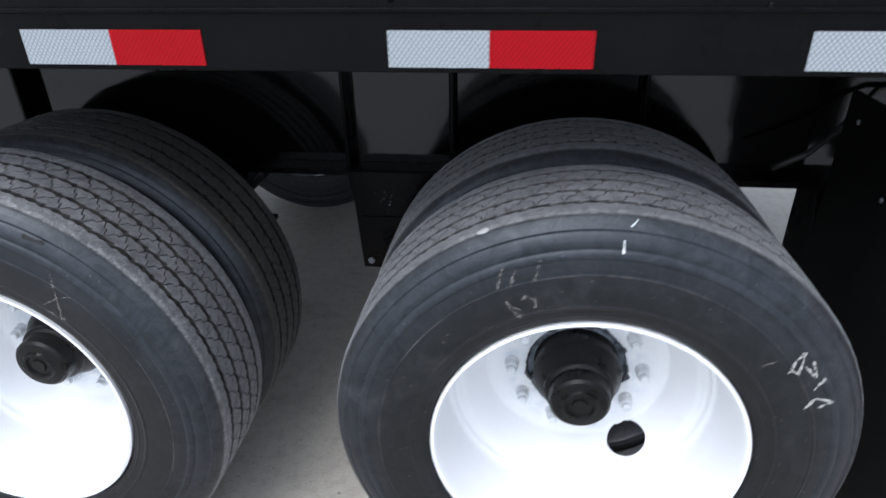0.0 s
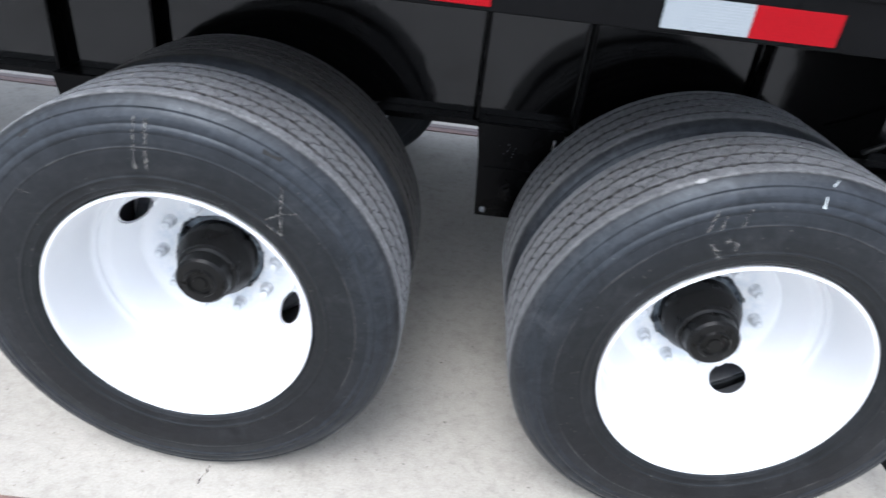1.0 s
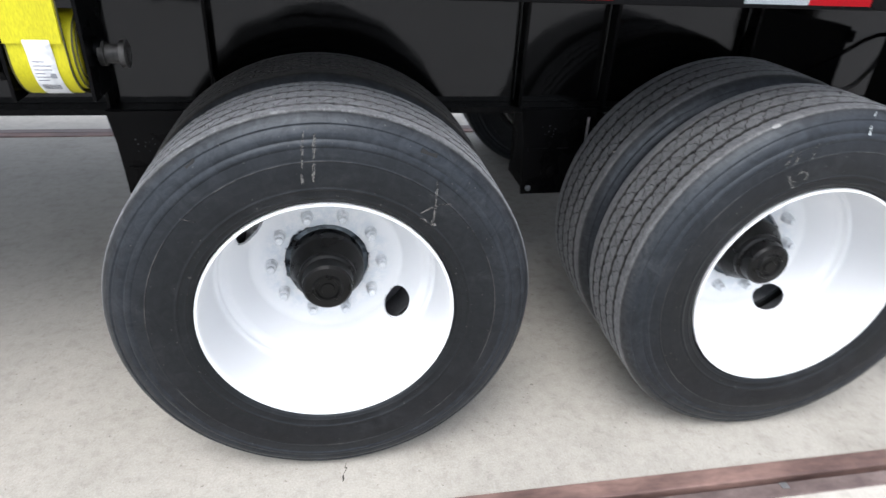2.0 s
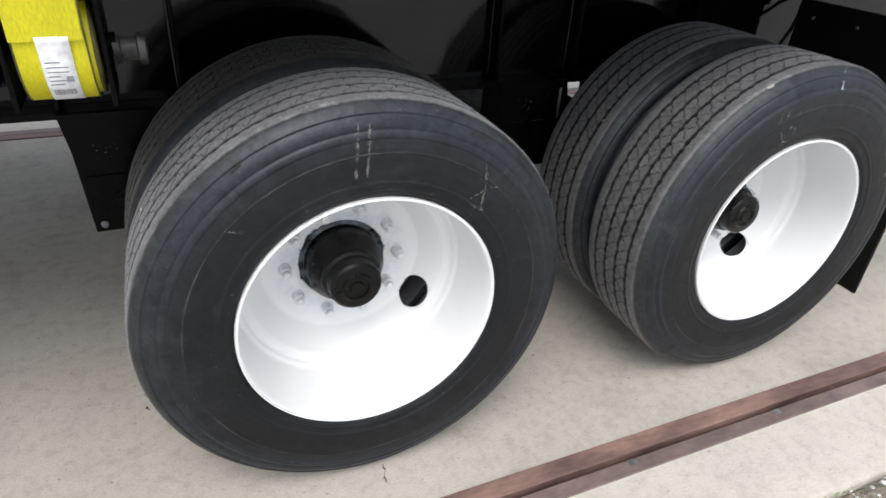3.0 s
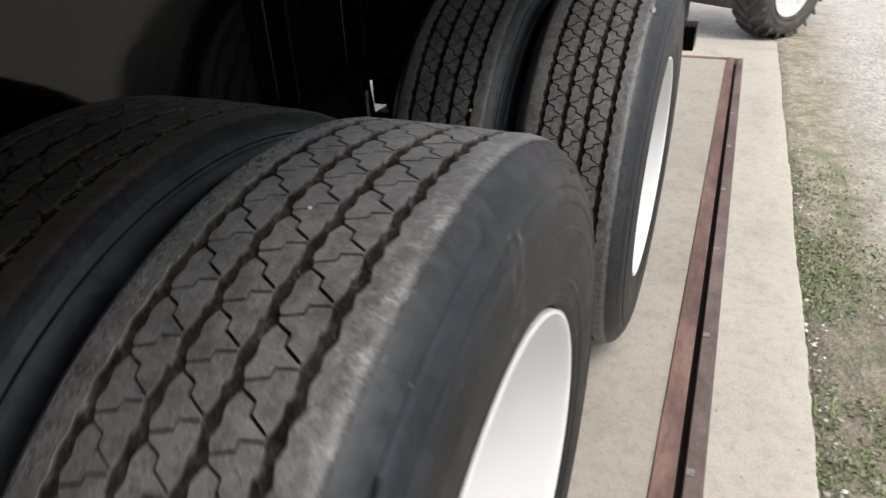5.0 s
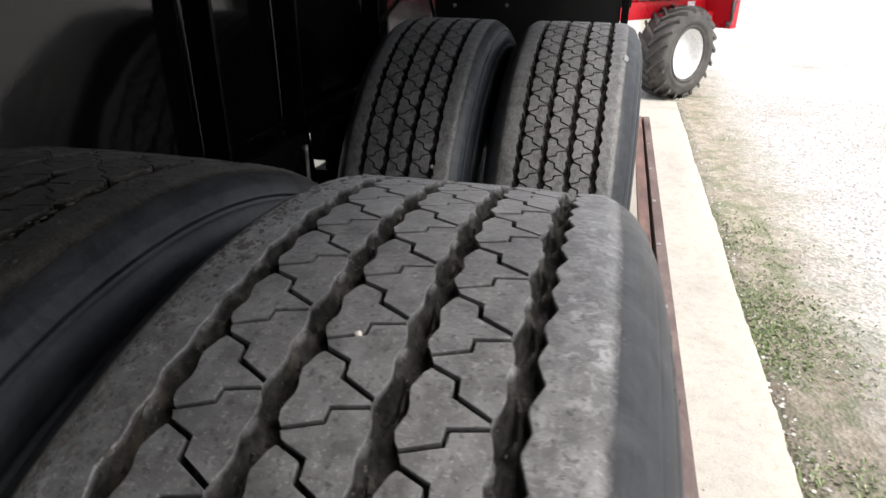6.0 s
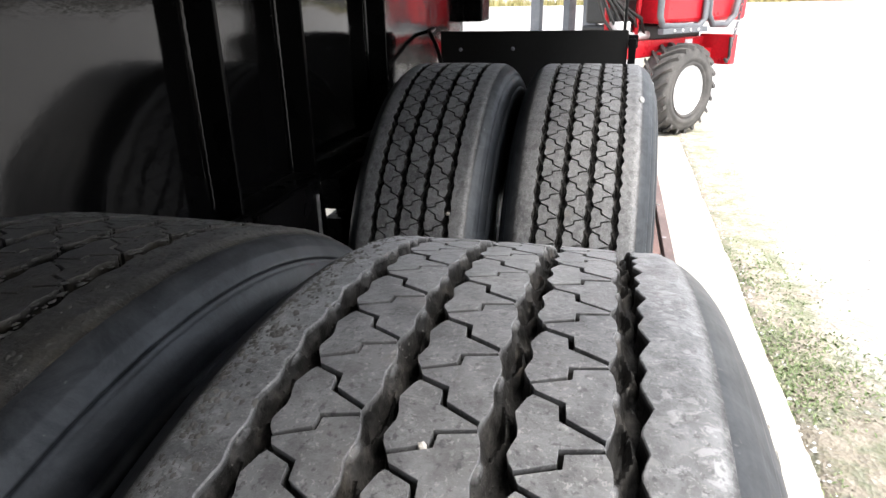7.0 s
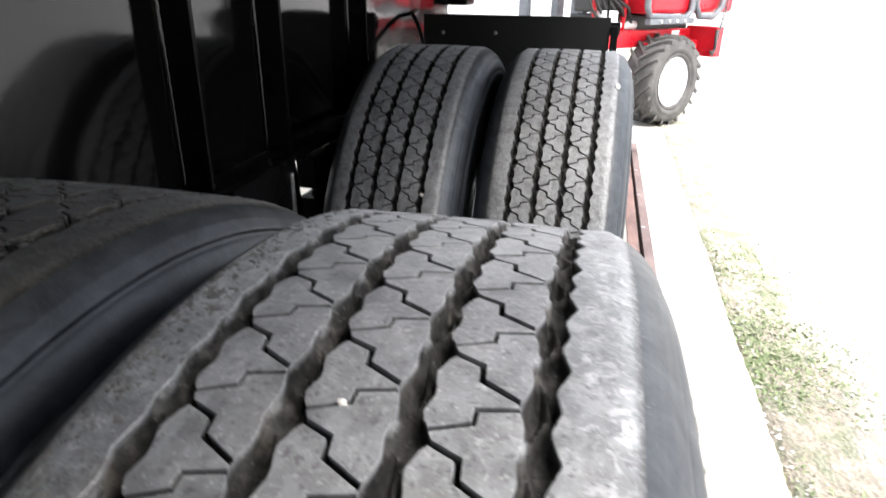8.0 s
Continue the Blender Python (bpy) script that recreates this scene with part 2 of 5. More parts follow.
def gravel_soil():
    m, nt, bs = nodes_of("gravel_soil")
    v = coords(nt, vary=False)
    cells = nt.nodes.new("ShaderNodeTexVoronoi")
    cells.inputs["Scale"].default_value = 75.0
    nt.links.new(v, cells.inputs["Vector"])
    soil = ramp(nt, noise_of(nt, v, 3.0, 6, 0.6), [(0.3, (0.26, 0.24, 0.21)), (0.7, (0.43, 0.41, 0.375))])
    sp = nt.nodes.new("ShaderNodeSeparateColor")
    nt.links.new(cells.outputs["Color"], sp.inputs[0])
    stones = ramp(nt, sp.outputs[0], [(0.0, (0.36, 0.35, 0.338)), (0.5, (0.56, 0.55, 0.535)), (1.0, (0.74, 0.735, 0.72))])
    patch = ramp(nt, noise_of(nt, v, 1.1, 5, 0.6), [(0.30, (0.35, 0.35, 0.35)), (0.46, (0.94, 0.94, 0.94))])
    sep = nt.nodes.new("ShaderNodeSeparateXYZ")
    nt.links.new(v, sep.inputs[0])
    verge = ramp(nt, maths(nt, "ADD", sep.outputs["Y"], maths(nt, "MULTIPLY", noise_of(nt, v, 2.6, 5, 0.6), 0.5)), [(0.06, (0, 0, 0)), (0.44, (0.85, 0.85, 0.85))])
    verge = mix(nt, 1.0, verge, ramp(nt, sep.outputs["Y"], [(0.50, (1, 1, 1)), (0.65, (0, 0, 0))]), "MULTIPLY")
    moss = ramp(nt, noise_of(nt, v, 19, 6, 0.65), [(0.35, (0.20, 0.175, 0.125)), (0.5, (0.30, 0.265, 0.205)), (0.68, (0.43, 0.39, 0.32))])
    low = ramp(nt, noise_of(nt, v, 7.5, 5, 0.62, 0.3), [(0.50, (0, 0, 0)), (0.60, (0.80, 0.80, 0.80))])
    green = ramp(nt, noise_of(nt, v, 55, 4, 0.7), [(0.35, (0.085, 0.115, 0.045)), (0.65, (0.175, 0.205, 0.095))])
    moss = mix(nt, low, moss, green)
    # darker at low x, paler towards high x, broken up by noise
    tone_by_x = ramp(nt, maths(nt, "ADD", maths(nt, "MULTIPLY", sep.outputs["X"], 0.3), noise_of(nt, v, 1.7, 4, 0.6)), [(0.55, (0.62, 0.60, 0.55)), (1.05, (1.1, 1.09, 1.07))])
    moss = mix(nt, 1.0, moss, tone_by_x, "MULTIPLY")
    nt.links.new(mix(nt, verge, mix(nt, patch, soil, stones), moss), bs.inputs["Base Color"])
    bs.inputs["Roughness"].default_value = 0.95
    bump(nt, bs, cells.outputs["Distance"], 0.8, 0.008)
    return m


def black_gloss():
    m, nt, bs = nodes_of("black_gloss_paint")
    v = coords(nt, vary=False)
    bs.inputs["Base Color"].default_value = (0.002, 0.002, 0.0022, 1)
    bs.inputs["Specular IOR Level"].default_value = 0.32
    dust = noise_of(nt, v, 5, 6, 0.65)
    nt.links.new(ramp(nt, dust, [(0.35, (0.05, 0.05, 0.05)), (0.75, (0.12, 0.12, 0.12))]), bs.inputs["Roughness"])
    n1 = bump(nt, bs, noise_of(nt, v, 5, 2, 0.4), 0.2, 0.012)
    bump(nt, bs, noise_of(nt, v, 140, 2), 0.06, 0.001, n1)
    return m


def prism_tape(name, lo, hi):
    m, nt, bs = nodes_of(name)
    tc = nt.nodes.new("ShaderNodeTexCoord")
    cell = None
    for turn in (38, -38):
        mp = nt.nodes.new("ShaderNodeMapping")
        mp.inputs["Rotation"].default_value = (0, radians(turn), 0)
        nt.links.new(tc.outputs["Object"], mp.inputs["Vector"])
        w = nt.nodes.new("ShaderNodeTexWave")
        w.bands_direction = "X"
        w.inputs["Scale"].default_value = 52.0
        w.inputs["Distortion"].default_value = 0.0
        nt.links.new(mp.outputs[0], w.inputs["Vector"])
        line = ramp(nt, w.outputs["Fac"], [(0.72, (0, 0, 0)), (0.92, (1, 1, 1))])
        cell = line if cell is None else mix(nt, 1.0, cell, line, "LIGHTEN")
    nt.links.new(mix(nt, cell, hi, lo), bs.inputs["Base Color"])
    bs.inputs["Roughness"].default_value = 0.3
    bs.inputs["Specular IOR Level"].default_value = 0.12
    return m


def white_paint():
    m, nt, bs = nodes_of("white_wheel_paint")
    r, _ = radial(nt)
    v = coords(nt)
    thin = mix(nt, 1.0, ramp(nt, r, [(0.150, (1, 1, 1)), (0.185, (0, 0, 0))]), ramp(nt, noise_of(nt, v, 38, 5, 0.7), [(0.42, (0, 0, 0)), (0.62, (0.8, 0.8, 0.8))]), "MULTIPLY")
    runs = ramp(nt, noise_of(nt, v, 3.0, 3), [(0.35, (0.70, 0.712, 0.725)), (0.65, (0.74, 0.752, 0.765))])
    bare = ramp(nt, maths(nt, "ADD", r, maths(nt, "MULTIPLY", noise_of(nt, v, 17, 3, 0.55), 0.06)), [(0.1420, (1, 1, 1)), (0.1440, (0, 0, 0))])
    nt.links.new(mix(nt, bare, mix(nt, thin, runs, (0.55, 0.60, 0.65)), (0.010, 0.013, 0.018)), bs.inputs["Base Color"])
    bs.inputs["Roughness"].default_value = 0.36
    return m


RUBBER = sidewall_rubber()
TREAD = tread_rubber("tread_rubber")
SHADED_MUDDY = tread_rubber("shaded_muddy_tread_rubber", 0.05, True)
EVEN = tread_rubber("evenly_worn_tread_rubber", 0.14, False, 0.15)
WHITE = white_paint()
PLAINWHITE = surface("plain_white_paint", (0.72, 0.72, 0.72), (0.78, 0.78, 0.78), 5, 60, (0.4, 0.5), relief=0.03)
NUTWHITE = surface("painted_nut", (0.56, 0.59, 0.62), (0.73, 0.745, 0.76), 60, 200, (0.35, 0.5), relief=0.1)
BLACK = black_gloss()
BLACKDULL = surface("black_frame_paint", (0.0016, 0.0016, 0.0018), (0.0036, 0.0036, 0.004), 5, 60, (0.22, 0.34), relief=0.06, shine=0.07)
FLAP = surface("black_flap_rubber", (0.004, 0.004, 0.004), (0.008, 0.008, 0.008), 4, 80, (0.5, 0.65), relief=0.1, shine=0.2)
HUBBLACK = surface("greasy_black_hub", (0.0025, 0.0025, 0.0025), (0.007, 0.007, 0.007), 20, 120, (0.22, 0.40), relief=0.3, shine=0.22)
STEEL = surface("bare_steel", (0.3, 0.3, 0.3), (0.5, 0.5, 0.5), 30, 200, (0.3, 0.5), metal=0.9)
CONCRETE = concrete("slab_concrete", (0.395, 0.373, 0.330))
KERB = concrete("kerb_concrete", (0.50, 0.472, 0.425))
RUST = surface("rusty_rail_steel", (0.095, 0.058, 0.052), (0.27, 0.168, 0.142), 16, 90, (0.5, 0.75), metal=0.1, relief=0.4, stretch=(0.3, 1, 1))
RUSTDARK = surface("dark_worn_steel", (0.110, 0.079, 0.074), (0.215, 0.163, 0.150), 14, 110, (0.45, 0.7), metal=0.1, relief=0.4, stretch=(0.5, 1, 1))
# near-black, for the slot's floor and the slab's cracks
SLOT = surface("dark_gap", (0.01, 0.008, 0.007), (0.03, 0.022, 0.018), 20, 150, (0.9, 1.0))
SOIL = gravel_soil()
RED = surface("red_machine_paint", (0.50, 0.008, 0.018), (0.60, 0.014, 0.026), 4, 60, (0.25, 0.4), relief=0.03)
GREY = surface("grey_machine_steel", (0.10, 0.11, 0.125), (0.17, 0.18, 0.195), 7, 60, (0.4, 0.6), metal=0.2, relief=0.1)
PLATE = surface("blue_grey_steel_plate", (0.30, 0.34, 0.37), (0.42, 0.46, 0.49), 9, 90, (0.35, 0.5), metal=0.3, relief=0.1)
YELLOW = surface("yellow_strap_webbing", (0.47, 0.43, 0.0), (0.56, 0.52, 0.003), 14, 420, (0.55, 0.7), relief=0.5, depth=0.001, stretch=(1, 1, 0.25))
EDGING = surface("dark_strap_edge", (0.03, 0.03, 0.01), (0.07, 0.065, 0.02), 30, 200, (0.7, 0.8))
PAPER = surface("white_paper_label", (0.74, 0.75, 0.77), (0.80, 0.81, 0.82), 10, 80, (0.45, 0.55), relief=0.05)
INK = surface("grey_print", (0.16, 0.17, 0.2), (0.28, 0.29, 0.32), 40, 200, (0.6, 0.7))
TAPERED = prism_tape("red_reflective_tape", (0.20, 0.001, 0.004), (0.29, 0.0015, 0.006))
TAPEWHITE = prism_tape("white_reflective_tape", (0.18, 0.20, 0.218), (0.31, 0.338, 0.355))


def chalk(name, colour, cover):
    m, nt, bs = nodes_of(name)
    v = coords(nt)
    bs.inputs["Base Color"].default_value = (*colour, 1)
    bs.inputs["Roughness"].default_value = 0.9
    rubbed = noise_of(nt, v, 110, 5, 0.7)
    nt.links.new(ramp(nt, rubbed, [(cover - 0.06, (0, 0, 0)), (cover + 0.12, (0.8, 0.8, 0.8))]), bs.inputs["Alpha"])
    return m


CHALK = chalk("chalk_mark", (0.135, 0.132, 0.126), 0.46)
SCRAWL = chalk("pale_chalk_script", (0.40, 0.40, 0.38), 0.42)
PALECHALK = surface("bright_chalk_mark", (0.45, 0.5, 0.5), (0.7, 0.74, 0.74), 90, 400, (0.8, 0.9))
PATCH = surface("dark_rubber_patch", (0.008, 0.008, 0.008), (0.014, 0.014, 0.014), 60, 300, (0.5, 0.6))
OIL = surface("dark_oil_drop", (0.012, 0.011, 0.01), (0.03, 0.028, 0.025), 30, 200, (0.2, 0.4))
STONE = surface("pale_gravel", (0.36, 0.335, 0.30), (0.66, 0.64, 0.60), 30, 90, (0.8, 0.95))
# greyed to carry the shade between the twin wheels
RIMBACK = surface("shaded_grey_rim_back", (0.085, 0.088, 0.096), (0.14, 0.143, 0.152), 12, 90, (0.4, 0.55), relief=0.05)
CRUMB = surface("dried_mud_crumb", (0.045, 0.044, 0.041), (0.135, 0.131, 0.124), 60, 220, (0.8, 0.95), relief=0.3)
GUM = surface("dried_pale_smear", (0.20, 0.20, 0.198), (0.32, 0.32, 0.315), 60, 220, (0.6, 0.8))
WORNCAP = surface("worn_black_cap", (0.004, 0.004, 0.004), (0.06, 0.058, 0.056), 55, 160, (0.35, 0.6), relief=0.5, shine=0.3)
FLANGE = surface("greased_hub_face", (0.006, 0.007, 0.009), (0.16, 0.19, 0.22), 26, 120, (0.2, 0.4), relief=0.4, shine=0.5)
DRUM = surface("dark_drum_paint", (0.05, 0.052, 0.058), (0.13, 0.135, 0.145), 30, 120, (0.3, 0.45), relief=0.1, shine=0.4)
HOSE = surface("black_hose", (0.01, 0.01, 0.01), (0.02, 0.02, 0.02), 20, 100, (0.35, 0.5))
LUGRUBBER = surface("dusty_lug_rubber", (0.05, 0.048, 0.046), (0.11, 0.105, 0.10), 9, 90, (0.7, 0.9), relief=0.3)


def leaf_material():
    m, nt, bs = nodes_of("grass")
    geo = nt.nodes.new("ShaderNodeNewGeometry")
    nt.links.new(ramp(nt, geo.outputs["Random Per Island"], [(0.0, (0.12, 0.17, 0.07)), (0.45, (0.175, 0.23, 0.105)), (0.8, (0.24, 0.275, 0.15)), (1.0, (0.40, 0.38, 0.28))]), bs.inputs["Base Color"])
    bs.inputs["Roughness"].default_value = 0.6
    return m


def straw_material():
    m, nt, bs = nodes_of("dry_grass")
    geo = nt.nodes.new("ShaderNodeNewGeometry")
    nt.links.new(ramp(nt, geo.outputs["Random Per Island"], [(0.0, (0.16, 0.15, 0.05)), (0.5, (0.34, 0.30, 0.12)), (1.0, (0.52, 0.46, 0.24))]), bs.inputs["Base Color"])
    bs.inputs["Roughness"].default_value = 0.8
    return m


GRASS = leaf_material()
STRAW = straw_material()


# ---- builders ----
def part(name, bm, material, parent=None, label="", smooth=False, m=None):
    me = bpy.data.meshes.new(name)
    bm.normal_update()
    bm.to_mesh(me)
    bm.free()
    return part_of_mesh(name, me, material, parent, label, smooth, m)


def part_of_mesh(name, me, material, parent=None, label="", smooth=False, m=None):
    if smooth:
        me.shade_smooth()
    for mt in material if isinstance(material, (list, tuple)) else [material]:
        me.materials.append(mt)
    ob = new(name, me)
    if parent:
        ob.parent = parent
    if m is not None:
        ob.matrix_basis = m
    if label:
        tagged(ob, label)
    return ob


def thing(name, label, category, m=None, group="", kind=""):
    ob = new(name)
    ob.empty_display_size = 0.1
    if m is not None:
        ob.matrix_basis = m
    return tagged(ob, label, category, group, kind)


def box(bm, x0, x1, y0, y1, z0, z1, bevel=0.0, m=None):
    g = bmesh.ops.create_cube(bm, size=1.0)["verts"]
    for v in g:
        v.co = Vector(((x0 + x1) / 2 + v.co.x * (x1 - x0), (y0 + y1) / 2 + v.co.y * (y1 - y0), (z0 + z1) / 2 + v.co.z * (z1 - z0)))
        if m is not None:
            v.co = m @ v.co
    if bevel:
        es = list({e for v in g for e in v.link_edges})
        bmesh.ops.bevel(bm, geom=es, offset=bevel, segments=2, affect="EDGES", profile=0.5)
    return bm


def boxes(*rows, bevel=0.0):
    bm = bmesh.new()
    for r in rows:
        box(bm, *r, bevel=bevel)
    return bm


def lathe(bm, profile, seg=96, closed=False):
    """Revolves (radius, y) pairs round the y axis."""
    rings = []
    for r, y in profile:
        rings.append([bm.verts.new((r * math.sin(2 * math.pi * i / seg), y, r * math.cos(2 * math.pi * i / seg))) for i in range(seg)])
    pairs = list(zip(rings, rings[1:])) + ([(rings[-1], rings[0])] if closed else [])
    for a, b in pairs:
        for i in range(seg):
            j = (i + 1) % seg
            bm.faces.new((a[i], a[j], b[j], b[i]))
    return rings


def lathed(profile, seg=64, caps=True):
    bm = bmesh.new()
    rings = lathe(bm, profile, seg)
    if caps:
        bm.faces.new(rings[0])
        bm.faces.new(list(reversed(rings[-1])))
    bmesh.ops.recalc_face_normals(bm, faces=bm.faces)
    return bm


def tube(points, radius, seg=8):
    """A round bar along a few points."""
    bm = bmesh.new()
    rings = []
    pts = [Vector(p) for p in points]
    for i, p in enumerate(pts):
        d = (pts[min(i + 1, len(pts) - 1)] - pts[max(i - 1, 0)]).normalized()
        a = d.orthogonal().normalized()
        if rings:
            a = (last - last.project(d)).normalized()
        last = a
        b = d.cross(a)
        rings.append([bm.verts.new(p + radius * (math.cos(2 * math.pi * k / seg) * a + math.sin(2 * math.pi * k / seg) * b)) for k in range(seg)])
    for r, s in zip(rings, rings[1:]):
        for k in range(seg):
            bm.faces.new((r[k], r[(k + 1) % seg], s[(k + 1) % seg], s[k]))
    bm.faces.new(list(reversed(rings[0])))
    bm.faces.new(rings[-1])
    return bm


# ---- wheels ----
R, TREAD_HALF, PITCHES = 0.500, 0.110, 66
AXLE_A, AXLE_B, AXLE_Z = -1.0585, 0.190, 0.500
OUTER_A, OUTER_B, INNER_Y = 1.042, 1.036, 1.347
GROOVES = (-0.072, -0.024, 0.024, 0.072)


# the two cuts that part a rib's blocks, as (share of the way across, pitches)
THICK_CUT = ((0.465, -0.105), (0.485, -0.285))
THIN_CUT = ((0.505, -0.615), (0.50, -0.755))
THIN_LOW, THIN_HIGH = -0.54, -0.89


def groove_edge(g, side, v):
    """Where a groove's edge runs at pitch v; side: -1 or 1."""
    # straight-sided dents: a deep one where the cuts come in, a shallow one half-way between
    at = (v if side < 0 else v + 0.5) % 1.0
    to_deep, to_small = np.minimum(at, 1 - at), np.abs(at - 0.5)
    dent = np.maximum(0.0050 * np.clip(1 - to_deep / 0.27, 0, 1), 0.0030 * np.clip(1 - to_small / 0.20, 0, 1))
    return g + side * (0.0045 + dent * (1.0 if side < 0 else 0.65))


def crown(w):
    a = np.abs(w) / TREAD_HALF
    return R - 0.0020 * a ** 2 - 0.0045 * np.clip((a - 0.88) / 0.12, 0, 1) ** 2.0


def grid_mesh(name, co, n, m, closed):
    """A mesh over an n by m array of places; closed: the rows run round."""
    i, j = np.meshgrid(np.arange(n if closed else n - 1), np.arange(m - 1), indexing="ij")
    i2 = (i + 1) % n
    quads = np.stack([i * m + j, i2 * m + j, i2 * m + j + 1, i * m + j + 1], -1).reshape(-1, 4)
    me = bpy.data.meshes.new(name)
    me.vertices.add(n * m)
    me.vertices.foreach_set("co", co.reshape(-1).astype(np.float32))
    me.loops.add(quads.size)
    me.loops.foreach_set("vertex_index", quads.reshape(-1).astype(np.int32))
    me.polygons.add(len(quads))
    me.polygons.foreach_set("loop_start", np.arange(0, quads.size, 4, dtype=np.int32))
    me.update(calc_edges=True)
    return me


def bent(s, w, r):
    """Lays a place on the unrolled tread (along, across, radius) round the wheel, flattened where it stands."""
    th = s / R
    return (r * math.sin(th), w, max(r * math.cos(th), 0.0005 - AXLE_Z))


def inset(loop, by):
    """The loop drawn in by a small distance, one for all corners or one for each."""
    out = []
    gaps = [by] * len(loop) if isinstance(by, float) else by
    for i, (x, y) in enumerate(loop):
        by = gaps[i]
        (x0, y0), (x1, y1) = loop[i - 1], loop[(i + 1) % len(loop)]
        ax, ay, bx, by2 = x - x0, y - y0, x1 - x, y1 - y
        la, lb = max(math.hypot(ax, ay), 1e-9), max(math.hypot(bx, by2), 1e-9)
        nx, ny = -ay / la - by2 / lb, ax / la + bx / lb
        ln = max(math.hypot(nx, ny), 0.7)
        out.append((x + nx / ln * by, y + ny / ln * by))
    return out


def tread_mesh(name, phase, fine, gap=1.0):
    """A tread of four sinuous grooves, plain shoulders and three ribs of blocks parted by stepped cuts."""
    rnd = random.Random(8)
    p = 2 * math.pi * R / PITCHES
    shift = radians(phase) * R
    verts, faces = [], []

    def add_loop(points):
        base = len(verts)
        verts.extend(points)
        return list(range(base, base + len(points)))

    def add_grid(rows):
        ids = [add_loop(r) for r in rows]
        for q in range(len(ids)):
            u, v = ids[q], ids[(q + 1) % len(ids)]
            for c in range(len(u) - 1):
                faces.append((u[c], v[c], v[c + 1], u[c + 1]))

    per = 16 if fine else 8
    n = PITCHES * per
    vs = [q / per for q in range(n)]
    # floors of the grooves: a valley that winds from one side to the other
    for g in GROOVES:
        rows = []
        for v in vs:
            lo, hi = float(groove_edge(g, -1, v)), float(groove_edge(g, 1, v))
            # a rope of rubber winds along the floor between a steep side and a sloping one
            rope = 0.57 + 0.25 * math.sin(2 * math.pi * (v + 0.14))
            row = []
            for k in range(15):
                u = k / 14
                d = 0.0135 * min(1.0, u / 0.10) * min(1.0, ((1 - u) / 0.26) ** 0.75)
                d -= (0.0066 + 0.0012 * math.sin(4 * math.pi * v)) * math.exp(-((u - rope) / 0.14) ** 2)
                fleck = math.exp(-((((2 * v + 0.3) % 1.0) - 0.5) / 0.10) ** 2 - ((u - 0.84) / 0.10) ** 2)
                d = max(d * (1 - 0.6 * fleck), 0.0008) + rnd.uniform(-0.0005, 0.0005)
                w = lo - 0.0008 + (hi - lo + 0.0016) * u
                row.append(bent(v * p + shift, w, float(crown(w)) - (0.0125 if u == 0 else d)))
            rows.append(row)
        add_grid(rows)
    # the carcass under the cuts
    add_grid([[bent(v * p + shift, w, R - 0.0145 - 0.0020 * (w / TREAD_HALF) ** 2) for w in np.linspace(-0.075, 0.075, 5)] for v in vs[::2]])
    # shoulders
    for side in (-1, 1):
        rows = []
        for v in vs:
            e = float(groove_edge(side * 0.072, side, v))
            row = []
            for k, u in enumerate((-0.001, 0, 0.02, 0.15, 0.3, 0.45, 0.6, 0.72, 0.82, 0.90, 0.96, 1.0)):
                w = e + (side * TREAD_HALF - e) * max(u, 0)
                r = float(crown(w)) - (0.012 if k == 0 else 0.0006 if k == 1 else 0)
                th = v * p / R
                if k > 3:
                    r += 0.0009 * math.sin(th * 97 + 3 * math.sin(w * 310)) * math.sin(th * 41 + w * 90) * math.sin(math.pi * u)
                row.append(bent(v * p + shift, w, r + rnd.uniform(-0.0002, 0.0002) * (u < 0.9)))
            rows.append(row if side < 0 else row[::-1])
        add_grid(rows)
    # blocks
    for k in range(3):
        lo_g, hi_g = GROOVES[k], GROOVES[k + 1]

        def across(u, v):
            return hi_g - u * (hi_g - lo_g), v

        def hi_side(v):
            return float(groove_edge(hi_g, -1, v)), v

        def lo_side(v):
            return float(groove_edge(lo_g, 1, v)), v

        thick_line = [hi_side(-0.0), across(*THICK_CUT[0]), across(*THICK_CUT[1]), lo_side(-0.47)]
        thin_line = [lo_side(THIN_LOW), across(*THIN_CUT[0]), across(*THIN_CUT[1]), hi_side(THIN_HIGH)]
        for q in range(PITCHES):
            steps = 10 if fine else 6
            # wide at the high side: above it the thick cut, below it the thin one
            one = thick_line + thin_line + [hi_side(THIN_HIGH * (1 - i / steps)) for i in range(1, steps)]
            # wide at the low side: from this thin cut down to the next thick one
            two = thin_line[::-1] + [lo_side(THIN_LOW + (-1.47 - THIN_LOW) * i / steps) for i in range(1, steps)] + [(w, v - 1) for w, v in thick_line[::-1]]
            for loop, wide, slim in ((one, range(4), range(4, 8)), (two, range(len(two) - 4, len(two)), range(4))):
                flat = [(v * p, w) for w, v in loop]
                gaps = [gap * (0.0012 if i in wide else 0.0011 if i in slim else 0.0001) for i in range(len(loop))]
                area = sum(x0 * y1 - x1 * y0 for (x0, y0), (x1, y1) in zip(flat, flat[1:] + flat[:1]))
                if area < 0:
                    flat, gaps = flat[::-1], gaps[::-1]
                flat = inset(flat, gaps)
                top = inset(flat, 0.0002)
                lift = rnd.uniform(-0.0002, 0.0002)
                put = q * p + shift
                ids_b = add_loop([bent(x + put, w, float(crown(w)) - 0.0122) for x, w in flat])
                ids_e = add_loop([bent(x + put, w, float(crown(w)) - 0.0002 + lift) for x, w in flat])
                ids_t = add_loop([bent(x + put, w, float(crown(w)) + lift) for x, w in top])
                m = len(flat)
                for i in range(m):
                    j = (i + 1) % m
